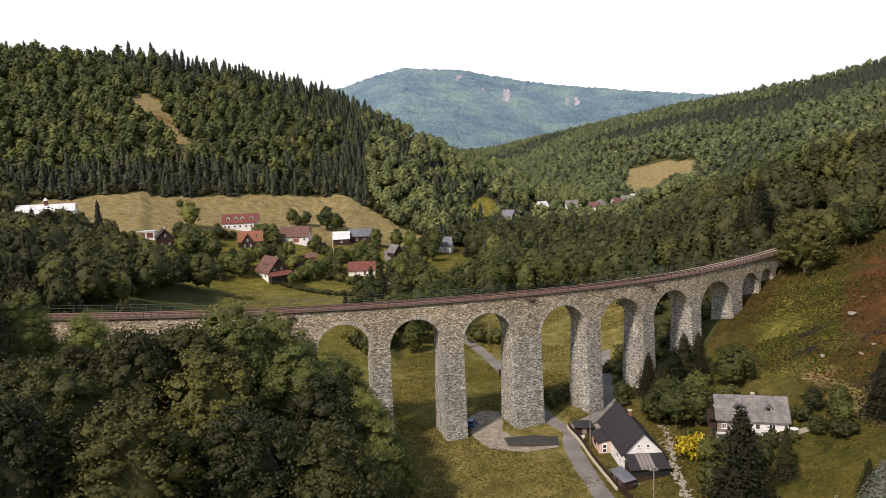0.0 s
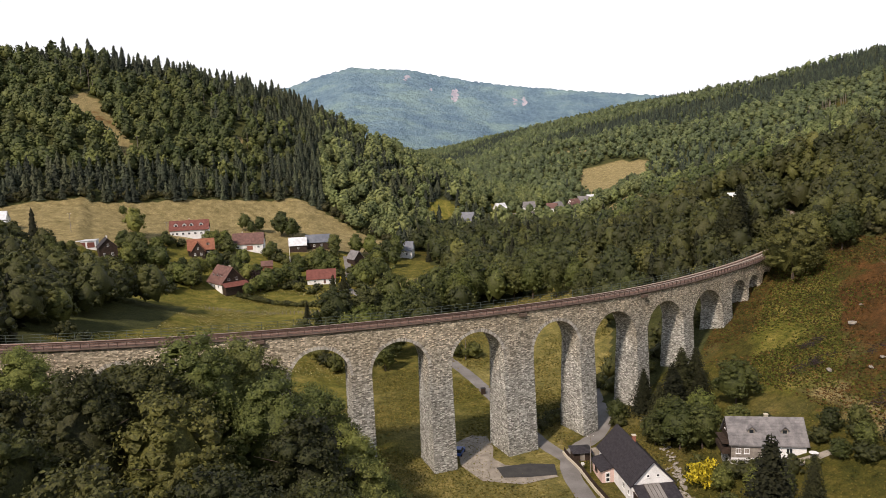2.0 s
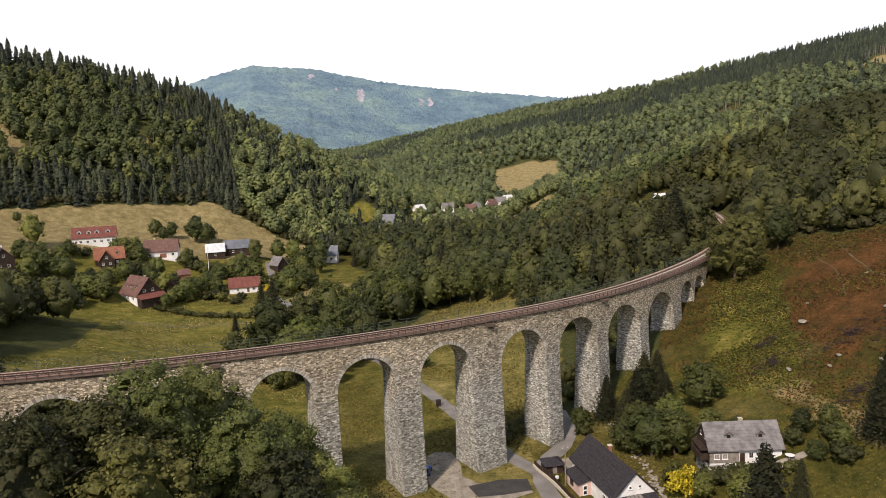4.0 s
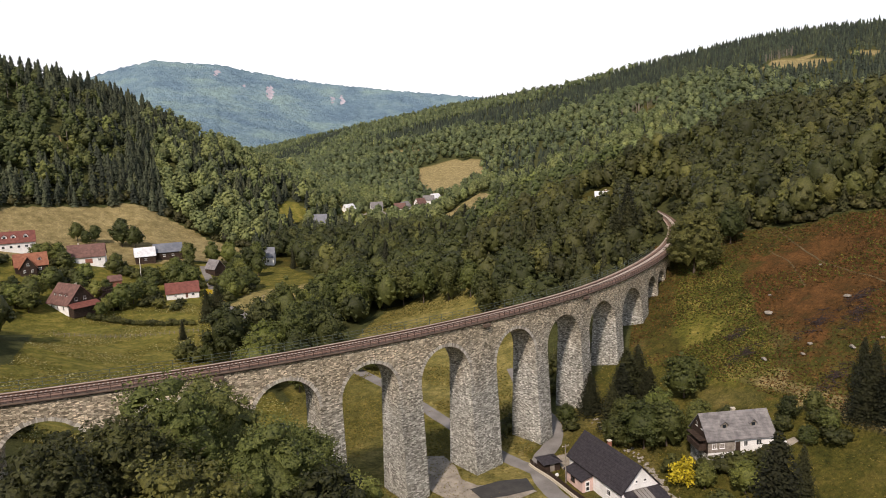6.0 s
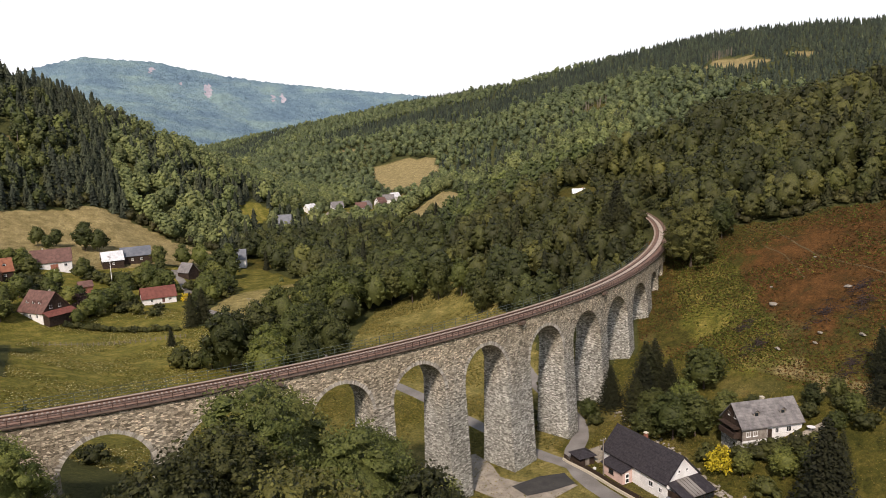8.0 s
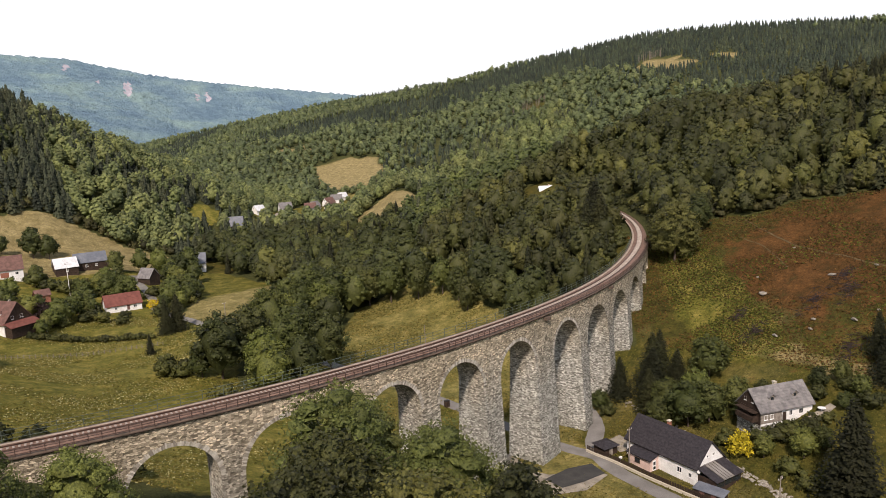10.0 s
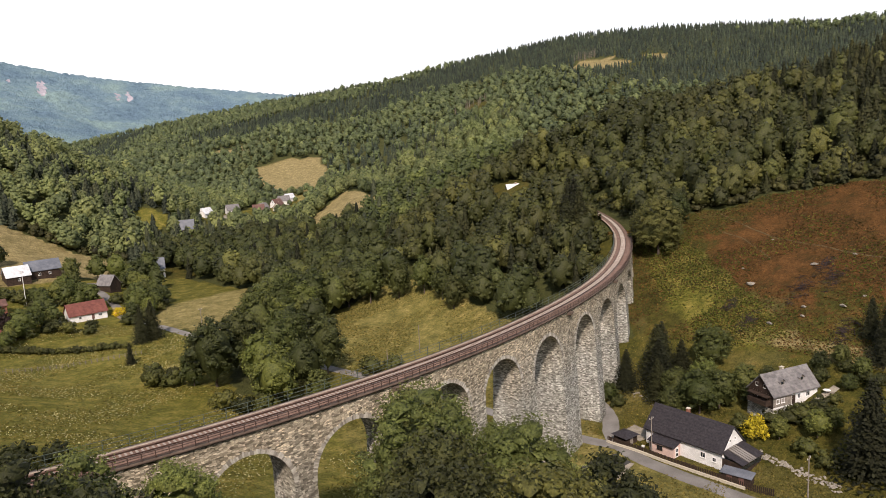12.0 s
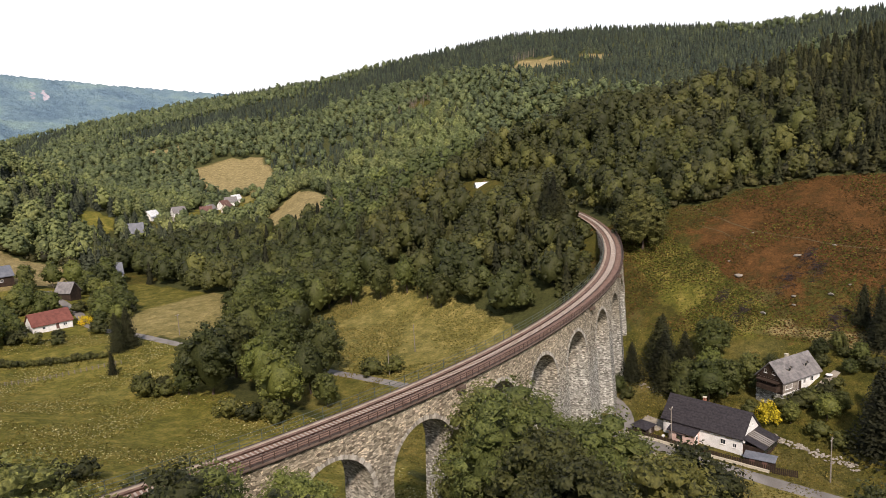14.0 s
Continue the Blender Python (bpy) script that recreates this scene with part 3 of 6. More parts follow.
ROAD_LINES = {
    "lane": (((41.6, 60), (41.2, 100), (41.4, 128), (43, 140), (47.5, 147), (54, 152), (58.5, 158.5), (61, 168), (64.5, 180), (69, 192)), 3.6),
    "valley_road": (((44, 143), (41.5, 152), (40.2, 165), (39, 178), (37.5, 195), (35, 212), (30, 240), (24, 270), (20, 296), (17, 318), (12, 340), (15, 360), (16, 392)), 3.4),
}


def smooth_line(pts, n=8):
    """Catmull-Rom through pts."""
    p = [Vector((*q, 0)) for q in pts]
    p = [2 * p[0] - p[1]] + p + [2 * p[-1] - p[-2]]
    out = []
    for i in range(1, len(p) - 2):
        for k in range(n):
            t = k / n
            out.append(0.5 * (2 * p[i] + (p[i + 1] - p[i - 1]) * t + (2 * p[i - 1] - 5 * p[i] + 4 * p[i + 1] - p[i + 2]) * t * t + (3 * p[i] - p[i - 1] - 3 * p[i + 1] + p[i + 2]) * t ** 3))
    return out + [p[-2]]


ROADS = {k: (smooth_line(l), w) for k, (l, w) in ROAD_LINES.items()}


def road_distance(X, Y):
    d = np.full(np.shape(X), 1e9)
    for line, w in ROADS.values():
        for p in line[::3]:
            d = np.minimum(d, np.hypot(X - p.x, Y - p.y))
    return d


def spread(lo, fine0, fine1, hi, step, grow):
    """Grid lines: even between fine0 and fine1, widening outwards."""
    a = list(np.arange(fine0, fine1 + step, step))
    s, v = step, a[-1]
    while v < hi:
        s *= grow
        v += s
        a.append(v)
    s, v = step, fine0
    while v > lo:
        s *= grow
        v -= s
        a.insert(0, v)
    return np.array(a)


def build_ground():
    gx, gy = spread(-2500, -120, 230, 4500, 2.6, 1.06), spread(-1500, 60, 480, 4600, 2.6, 1.05)
    X, Y = np.meshgrid(gx, gy)
    Z = ground_z(X, Y)
    nx, ny = len(gx), len(gy)
    idx = np.arange(nx * ny).reshape(ny, nx)
    faces = np.stack([idx[:-1, :-1], idx[:-1, 1:], idx[1:, 1:], idx[1:, :-1]], -1).reshape(-1, 4)
    zone = np.zeros((ny, nx, 4))
    zone[..., 3] = 0
    open_land = np.zeros(X.shape, bool)
    for poly in FIELDS.values():
        open_land |= inside(X, Y, poly)
    for hx, hy in CLEAR_SITES:
        open_land |= np.hypot(X - hx, Y - hy) < 20
    for key, straw in (("dry_field", 0.95), ("hayfield", 1.0), ("hayfield_back", 1.0), ("left_clear_cut", 0.9), ("left_clear_cut_low", 1.0), ("right_clearing", 0.9), ("right_clearing_high", 0.9), ("hayfield_low", 1.0), ("roadside_meadow", 0.75), ("bank_meadow", 0.75), ("valley_meadow", 0.4), ("bridge_meadow", 0.9), ("garden_slope", 0.3), ("village", 0.15), ("bracken_slope", 0.25), ("terrace_edge", 0.95), ("verge", 0.4), ("lane_side", 0.2)):
        zone[..., 0][inside(X, Y, FIELDS[key])] = straw
    for key, fresh in (("valley_meadow", 1.0), ("bank_meadow", 0.8), ("green_strip", 1.0), ("village", 0.85), ("bridge_meadow", 0.75), ("roadside_meadow", 0.4), ("garden_slope", 0.25), ("terrace_edge", 0.0), ("green_bank", 0.95), ("far_village", 0.7), ("verge", 0.6), ("lane_side", 0.6)):
        zone[..., 3][inside(X, Y, FIELDS[key])] = fresh
    fern = inside(X, Y, FIELDS["bracken_slope"]) * np.clip((X - 88) / 30, 0.15, 1) * np.clip((184 - Y) / 30, 0.1, 1)
    fern = fern * ~inside(X, Y, FIELDS["terrace_edge"]) * np.where(inside(X, Y, FIELDS["green_bank"]), 0.25, 1.0)
    cut = inside(X, Y, FIELDS["left_clear_cut"]) * 0.3
    zone[..., 1] = np.maximum(fern * 0.78, cut)
    zone[..., 2] = np.where(open_land, 0, 1)
    me = fast_mesh("ground", np.stack([X, Y, Z], -1).reshape(-1, 3), faces, M["terrain"], {"zone": zone.reshape(-1, 4)}, True)
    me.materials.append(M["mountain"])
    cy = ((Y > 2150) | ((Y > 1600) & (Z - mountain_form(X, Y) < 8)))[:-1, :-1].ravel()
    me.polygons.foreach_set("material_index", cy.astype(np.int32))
    return tagged(new("ground", me), "grassy valley ground rising into wooded hills", "ground", kind="structure")


build_ground()


def build_road(name, line, width, mat, label, lift=0.1):
    vs, fs = [], []
    for i, p in enumerate(line):
        d = (line[min(i + 1, len(line) - 1)] - line[max(i - 1, 0)]).normalized()
        nrm = Vector((d.y, -d.x, 0))
        for k in (-1, -0.5, 0, 0.5, 1):
            q = p + nrm * (k * width / 2)
            wob = 0.05 * math.sin(i * 1.7 + k * 3) * (abs(k) == 1)
            q += nrm * wob
            vs.append((q.x, q.y, max(gz(q.x, q.y), gz(p.x, p.y) - 0.1) + lift - 0.06 * abs(k)))
        for k in range(4 if i else 0):
            a = (i - 1) * 5 + k
            fs.append((a, a + 1, a + 6, a + 5))
    return tagged(new(name, fast_mesh(name, vs, fs, mat, smooth=True)), label, "road", kind="structure")


for key, line, w in (("a", ((149, 173), (142, 161), (135, 147), (132, 135), (128, 124), (126, 112)), 0.45), ("b", ((138, 168), (134, 158), (124, 146)), 0.35)):
    build_road("footpath", smooth_line(line), w, M["path"], "faint trodden path of dry grass across the slope", 0.12)
for key, (line, w) in ROADS.items():
    build_road("road", line, w, M["asphalt"], "narrow worn grey asphalt lane through grass")


def flat_patch(name, poly, mat, label, lift):
    """A level surface of given outline, laid on the ground."""
    bm = bmesh.new()
    f = bm.faces.new([bm.verts.new((x, y, 0)) for x, y in poly])
    bmesh.ops.triangulate(bm, faces=[f])
    bmesh.ops.subdivide_edges(bm, edges=bm.edges[:], cuts=4, use_grid_fill=True)
    for v in bm.verts:
        v.co.z = gz(v.co.x, v.co.y) + lift
    me = bpy.data.meshes.new(name)
    bm.to_mesh(me)
    bm.free()
    me.materials.append(mat)
    return tagged(new(name, me), label, "pavement", kind="structure")


flat_patch("gravel_yard", [(24, 157), (28, 159.5), (31, 158), (31, 152.5), (29.5, 147.5), (31, 143.8), (38.5, 140.5), (39.5, 136.5), (32, 135.2), (25, 138.5), (22.5, 146)], M["gravel"], "pale gravel turning place beside a stone pier", 0.12)
flat_patch("tarmac_patch", [(29, 143), (35.5, 143.2), (40.5, 141.5), (39.5, 137.2), (34, 137.5), (29.2, 138.6)], M["tar"], "dark fresh asphalt patch on pale gravel", 0.2)

# ---- the viaduct ----
ARCHES = ((-30.2, 5.6), (-13.0, 5.9), (2.6, 6.5), (20.9, 5.5), (36.0, 5.6), (52.2, 5.8), (71.0, 6.0), (87.5, 6.4), (104.3, 6.6), (121.6, 6.8), (137.6, 4.4), (146.6, 3.5), (155.4, 3.4))
CROWN, BATTER, V_START, V_END = 2.85, 0.05, -46.0, 164.0


def face_point(s, z, back=False):
    """A point of the battered near or far face."""
    lean = (deck_z(s) - z) * BATTER
    return on_arc(s, DECK_W + lean if back else -lean, z)


def block(bm, cols):
    """A wall block from columns (s, bottom, top): near and far face, top and underside."""
    rows = []
    for s, zb, zt in cols:
        rows.append([bm.verts.new(face_point(s, zb)), bm.verts.new(face_point(s, zt)), bm.verts.new(face_point(s, zt, True)), bm.verts.new(face_point(s, zb, True))])
    for a, b in zip(rows, rows[1:]):
        for k in range(4):
            bm.faces.new((a[k], b[k], b[(k + 1) % 4], a[(k + 1) % 4]))
    bm.faces.new(rows[0])
    bm.faces.new(rows[-1][::-1])
    bmesh.ops.recalc_face_normals(bm, faces=bm.faces)
    return bm


viaduct = thing("railway_viaduct", Matrix(), "tall curved grey rubble stone railway viaduct with round arches", "viaduct")
edges = [V_START] + [e for c, h in ARCHES for e in (c - h, c + h)] + [V_END]
for i in range(0, len(edges), 2):
    s0, s1 = edges[i], edges[i + 1]
    n = max(2, int((s1 - s0) / 1.5))
    foot = min(gz(*on_arc(s, w, 0)[:2]) for s in (s0, (s0 + s1) / 2, s1) for w in (-2, 2.6, 7)) - 2
    part("pier", block(bmesh.new(), [(s0 + (s1 - s0) * k / n, min(foot, deck_z(s0) - 4), deck_z(s0 + (s1 - s0) * k / n)) for k in range(n + 1)]), M["stone"], viaduct)
VOUSSOIRS = []
for i, (c, h) in enumerate(ARCHES):
    zc = deck_z(c) - CROWN - h
    cols = []
    for k in range(25):
        a = math.pi * (1 - k / 24)
        s = c + h * math.cos(a)
        cols.append((s, zc + h * math.sin(a), deck_z(s)))
    arch = part("arch", block(bmesh.new(), cols), M["stone"], viaduct)
    VOUSSOIRS.append((arch, c, h, zc))


def strip(name, prof, s0, s1, step, mat, parent, label=""):
    """A profile of (w, dz) carried along the arc at deck height, closed."""
    n = max(1, int(round((s1 - s0) / step)))
    k = len(prof)
    vs, fs = [], []
    for i in range(n + 1):
        s = s0 + (s1 - s0) * i / n
        vs += [on_arc(s, w, deck_z(s) + dz) for w, dz in prof]
        if i:
            for j in range(k):
                a, b = (i - 1) * k + j, (i - 1) * k + (j + 1) % k
                fs.append((a, b, b + k, a + k))
    ob = new(name, fast_mesh(name, vs, fs, mat))
    ob.parent = parent
    return tagged(ob, label)


def rect(w0, w1, z0, z1):
    return [(w0, z0), (w1, z0), (w1, z1), (w0, z1)]


T0, T1 = -130.0, 320.0
strip("cornice", [(-0.28, 0.0), (-0.28, 0.32), (0.35, 0.32), (0.35, 0.0)], V_START, V_END, 2.0, M["cornice"], viaduct, "brown weathered stone cornice")
strip("cornice", [(DECK_W - 0.35, 0.0), (DECK_W - 0.35, 0.32), (DECK_W + 0.28, 0.32), (DECK_W + 0.28, 0.0)], V_START, V_END, 2.0, M["cornice"], viaduct, "brown weathered stone cornice")
strip("ballast_bed", [(0.32, 0.0), (0.36, 0.3), (0.95, 0.5), (1.72, 0.5), (1.86, 0.4), (3.24, 0.4), (3.38, 0.5), (4.1, 0.5), (4.6, 0.36), (4.84, 0.3), (4.84, 0.0)], T0, T1, 2.0, M["ballast"], viaduct, "reddish brown railway ballast")
strip("walkway", rect(4.3, 5.0, 0.3, 0.42), V_START, 300, 2.0, M["edge_strip"], viaduct, "pale concrete walkway strip")

track = thing("railway_track", Matrix(), "single railway track with pale sleepers and rusty rails", "railway track")
TRACK_W = 2.55
for w in (TRACK_W - 0.75, TRACK_W + 0.75):
    strip("rail", rect(w - 0.04, w + 0.04, 0.56, 0.72), T0, T1, 1.5, M["rail"], track, "rusty steel rail")


def sleeper_mesh(name, mat):
    bm = box_bm(-1.25, 1.25, -0.13, 0.13, 0.0, 0.16, bevel=0.03)
    me = bpy.data.meshes.new(name)
    bm.to_mesh(me)
    bm.free()
    me.materials.append(mat)
    return me


def arc_pose(s, w, dz):
    x, y, z = on_arc(s, w, deck_z(s) + dz)
    return pose(x, y, z, 0, 0, math.degrees(heading(s)) + 90)


sl = sleeper_mesh("sleeper", M["sleeper"])
for i in range(290):
    ob = new("sleeper", sl)
    ob.parent, ob.matrix_basis = track, arc_pose(-62 + i * 0.62, TRACK_W, 0.3)
co = np.array([v.co for v in sl.vertices])
fc = [tuple(p.vertices) for p in sl.polygons]
bm = bmesh.new()
for i in range(290, 610):
    vs = [bm.verts.new(arc_pose(-62 + i * 0.62, TRACK_W, 0.3) @ Vector(c)) for c in co]
    for f in fc:
        bm.faces.new([vs[k] for k in f])
tagged(part("sleeper", bm, M["sleeper"], track), kind="stuff")

# near railing: close posts and plank-like rails; far side: tall green pipe handrail
railing = thing("railing", Matrix(), "brown steel railing along the viaduct edge", "railing")
for dz, r in ((0.62, 0.035), (0.95, 0.035), (1.25, 0.045)):
    strip("rail", rect(-0.16 - r, -0.16 + r, dz - r, dz + r), V_START, V_END, 2.0, M["railing"], railing)
bm = box_bm(-0.05, 0.05, -0.05, 0.05, 0, 1.28)
pm = bpy.data.meshes.new("post")
bm.to_mesh(pm)
bm.free()
pm.materials.append(M["railing"])
for i in range(int((V_END - V_START) / 1.5)):
    ob = new("post", pm)
    ob.parent, ob.matrix_basis = railing, arc_pose(V_START + i * 1.5, -0.16, 0)
handrail = thing("handrail", Matrix(), "green pipe handrail on the far edge", "railing")
for dz in (0.75, 1.3, 1.85):
    strip("rail", rect(5.235, 5.285, dz - 0.025, dz + 0.025), V_START, V_END, 2.0, M["handrail"], handrail)
bm = box_bm(-0.035, 0.035, -0.035, 0.035, 0.3, 1.88)
hm = bpy.data.meshes.new("post")
bm.to_mesh(hm)
bm.free()
hm.materials.append(M["handrail"])
for i in range(int((V_END - V_START) / 3.0)):
    ob = new("post", hm)
    ob.parent, ob.matrix_basis = handrail, arc_pose(V_START + i * 3.0, 5.26, 0)

# ---- trees ----
RNG = np.random.default_rng(7)


def unit(v):
    return v / np.maximum(np.linalg.norm(v, axis=-1, keepdims=True), 1e-9)


def leaf_quads(rng, centres, normals, size, stray=0.55):
    """Small bent leaf sprays: two triangles each, turned at random about their normals."""
    n = len(centres)
    nrm = unit(normals + rng.normal(0, stray, (n, 3)))
    t = unit(np.cross(nrm, rng.normal(0, 1, (n, 3))))
    b = np.cross(nrm, t)
    sz = size * rng.uniform(0.6, 1.4, (n, 1))
    bend = nrm * sz * 0.25
    v = np.stack([centres - t * sz, centres + b * sz * 0.62 + bend, centres + t * sz, centres - b * sz * 0.62 + bend], 1).reshape(-1, 3)
    i = np.arange(n)[:, None] * 4
    f = np.concatenate([i + np.array([[0, 1, 3]]), i + np.array([[1, 2, 3]])])
    return v, f


def leafy_crown(rng, height, radius, leaves, size, lobes=14, low=0.22, top=1.0, stray=0.85, round_=0.0, up=0.3):
    """A broadleaf crown: leaf sprays on the skins of overlapping boughs; gaps between them."""
    cs, rs = [], []
    for k in range(lobes):
        u = (k + 0.5) / lobes
        z = low + (top - low) * u
        env = math.sin(math.pi * (0.14 + 0.8 * u ** 0.9)) ** 0.6
        a = k * 2.4 + rng.uniform(-0.6, 0.6)
        rr = radius * env * rng.uniform(0.35, 0.95) if k < lobes - 2 else radius * 0.15
        cs.append((rr * math.cos(a), rr * math.sin(a), height * z * rng.uniform(0.9, 1.0) - radius * 0.22 * (u > 0.8)))
        rs.append(radius * rng.uniform(0.75, 1.35) * (1.15 / lobes ** 0.42))
    cs, rs = np.array(cs), np.array(rs)
    pick = rng.choice(lobes, leaves, p=rs ** 2 / (rs ** 2).sum())
    d = unit(rng.normal(0, 1, (leaves, 3)) + np.array([0, 0, up]))
    depth = rng.uniform(0.5, 1.12, (leaves, 1))
    p = cs[pick] + d * rs[pick][:, None] * depth * np.array([1, 1, 0.8])
    whole = unit((p - np.array([0, 0, height * 0.45])) * np.array([1, 1, radius / height * 1.9]))
    return leaf_quads(rng, p, d * (1 - round_) + whole * round_, size, stray)


def conifer_crown(rng, height, radius, tiers, sprays, size, low=0.08):
    """A spruce: drooping branch sprays in whorls, longer towards the foot."""
    p, nrm, ax = [], [], []
    for k in range(tiers):
        u = (k + rng.uniform(0, 0.6)) / tiers
        z = height * (low + (1 - low) * u)
        reach = radius * (1 - u) ** 0.85 * rng.uniform(0.8, 1.1) + 0.15
        m = max(4, int(sprays * (1 - 0.7 * u)))
        for j in range(m):
            a = 2 * math.pi * (j + rng.uniform(0, 0.8)) / m + k
            for q in (0.35, 0.7, 1.0):
                if q * reach < 0.3 and q < 1:
                    continue
                rr = reach * q
                p.append((rr * math.cos(a), rr * math.sin(a), z - 0.28 * rr))
                nrm.append((0.5 * math.cos(a), 0.5 * math.sin(a), 0.9))
    v, f = leaf_quads(rng, np.array(p), np.array(nrm), size)
    tip = np.array([[0.12, 0, height * 0.93], [-0.08, 0.1, height * 0.93], [-0.06, -0.1, height * 0.93], [0, 0, height * 1.02]])
    n = len(v)
    return np.concatenate([v, tip]), np.concatenate([f, np.array([[0, 1, 3], [1, 2, 3], [2, 0, 3]]) + n])


def trunk_bm(rng, height, girth, lean=0.03, limbs=5, reach=0.3):
    bm = bmesh.new()
    n = 5
    pts = [(lean * height * (k / n) ** 2 * math.cos(1.3), lean * height * (k / n) ** 2, height * k / n - 0.6 * (k == 0)) for k in range(n + 1)]
    tube(bm, pts, [girth * (1.25 if k == 0 else 1 - 0.85 * k / n) for k in range(n + 1)], 7)
    for k in range(limbs):
        z = height * (0.35 + 0.5 * k / max(limbs, 1))
        a = k * 2.4
        r = height * reach * rng.uniform(0.6, 1.0)
        tube(bm, [(0, 0, z), (r * 0.5 * math.cos(a), r * 0.5 * math.sin(a), z + r * 0.45), (r * math.cos(a), r * math.sin(a), z + r * 0.75)], [girth * 0.4, girth * 0.25, girth * 0.08], 5)
    return bm


def make_tree(name, crown, mat, height, girth, label, category="tree", limbs=5, bark="bark"):
    """A tree at the origin: trunk with limbs, and a crown."""
    t = thing(name, pose(0, 0, -500), label, category)
    if girth:
        part("trunk", trunk_bm(RNG, height * 0.86, girth, limbs=limbs), M[bark], t)
    v, f = crown
    part_me("crown", fast_mesh("crown", v, f, M[mat], {"tint": np.full(len(v), 0.0)}), t)
    return t


def planted(src, x, y, scale=1.0, wide=1.0, turn=0.0, sink=0.2, z=None):
    m = pose(x, y, (gz(x, y) if z is None else z) - sink, 0, 0, turn) @ Matrix.Diagonal((scale * wide, scale * wide, scale, 1))
    return copy_thing(src, m)


def forest(name, pts, kinds, label, mat):
    """Many trees joined to one wood: pts x, y, kind, scale, tint."""
    V, F, T, n = [], [], [], 0
    for (x, y, z, k, s, tint, turn) in pts:
        v, f = kinds[k]
        c, si = math.cos(turn), math.sin(turn)
        w = np.empty_like(v)
        w[:, 0] = (v[:, 0] * c - v[:, 1] * si) * s + x
        w[:, 1] = (v[:, 0] * si + v[:, 1] * c) * s + y
        w[:, 2] = v[:, 2] * s + z
        V.append(w)
        F.append(f + n)
        T.append(np.full(len(v), tint))
        n += len(v)
    me = fast_mesh(name, np.concatenate(V), np.concatenate(F), mat, {"tint": np.concatenate(T)})
    return tagged(new(name, me), label, "forest", kind="stuff")


def joined(*meshes):
    V, F, n = [], [], 0
    for v, f in meshes:
        V.append(v)
        F.append(f + n)
        n += len(v)
    return np.concatenate(V), np.concatenate(F)


def ico(level):
    """Unit icosphere as arrays."""
    bm = bmesh.new()
    bmesh.ops.create_icosphere(bm, subdivisions=level, radius=1.0)
    bm.verts.index_update()
    v = np.array([q.co[:] for q in bm.verts])
    f = np.array([[q.index for q in p.verts] for p in bm.faces])
    bm.free()
    return v, f


ICO = {k: ico(k) for k in (1, 2, 3)}          # 20, 80 and 320 faces


def boughs(rng, height, radius, lobes, level=1, low=0.1, rough=0.25, size=0.3, core=2, fill=0.86):
    """A crown as one ragged dome with many small leaf masses breaking out of it: skins, centres, sizes."""
    half = height * (1 - low) / 2
    mid = np.array([0, 0, height * low + half])
    V, F, C, R, n = [], [], [], [], 0

    def dome(out):
        """A point of the egg-shaped outline in a direction; narrower above."""
        w = radius * (1.0 - 0.22 * max(out[2], 0.0))
        return mid + out * np.array([w, w, half])
    sv, sf = ICO[core]
    swell = 1 + 0.16 * np.sin(sv @ rng.normal(0, 2.6, (3, 3)) + rng.uniform(0, 6, 3)).sum(1, keepdims=True) / 1.7
    body = np.array([dome(d) for d in sv])
    V.append((body - mid) * fill * swell * (1 + rng.uniform(-0.1, 0.1, (len(sv), 1))) + mid)
    F.append(sf[sv[sf].mean(1)[:, 2] > -0.7])
    n = len(sv)
    sv, sf = ICO[level]
    for k in range(lobes):
        z = 1.0 - 1.55 * (k + 0.5) / lobes
        a = k * 2.39996 + rng.uniform(-0.7, 0.7)
        q = math.sqrt(max(0.0, 1 - z * z))
        out = np.array([q * math.cos(a), q * math.sin(a), z])
        r = radius * size * rng.uniform(0.6, 1.35)
        c = mid + (dome(out) - mid) * rng.uniform(0.74, 0.98)
        tilt = unit(sv * rng.uniform(0.75, 1.2, 3))
        v = tilt * (1 + rng.uniform(-rough, rough, (len(sv), 1))) * r * np.array([1, 1, rng.uniform(0.6, 0.9)]) + c
        fc = sv[sf].mean(1)
        V.append(v)
        F.append(sf[(fc @ out > -0.15) & (fc[:, 2] > -0.7)] + n)
        n += len(v)
        C.append(c)
        R.append(r)
    return np.concatenate(V), np.concatenate(F), np.array(C), np.array(R)


def tufted(rng, crown, count, size, stray=0.5, squash=0.85, reach=0.5):
    """Boughs with leaf sprays standing off their skins."""
    v, f, C, R = crown
    pick = rng.choice(len(C), count, p=R ** 2 / (R ** 2).sum())
    mid = C.mean(0)
    d = unit(unit(rng.normal(0, 1, (count, 3))) + 0.75 * unit(C[pick] - mid) + np.array([0, 0, 0.25]))
    p = C[pick] + d * R[pick][:, None] * rng.uniform(0.75, 1.0 + reach, (count, 1)) * np.array([1, 1, squash])
    return joined((v, f), leaf_quads(rng, p, d, size, stray))


def mass_tree(rng, height, radius, lobes, level=1, low=0.1, rough=0.28, sprays=0, size=0.4, core=2, bough=0.3):
    """A broadleaf tree seen from afar."""
    c = boughs(rng, height, radius, lobes, level, low, rough, bough, core)
    return tufted(rng, c, sprays, size) if sprays else c[:2]


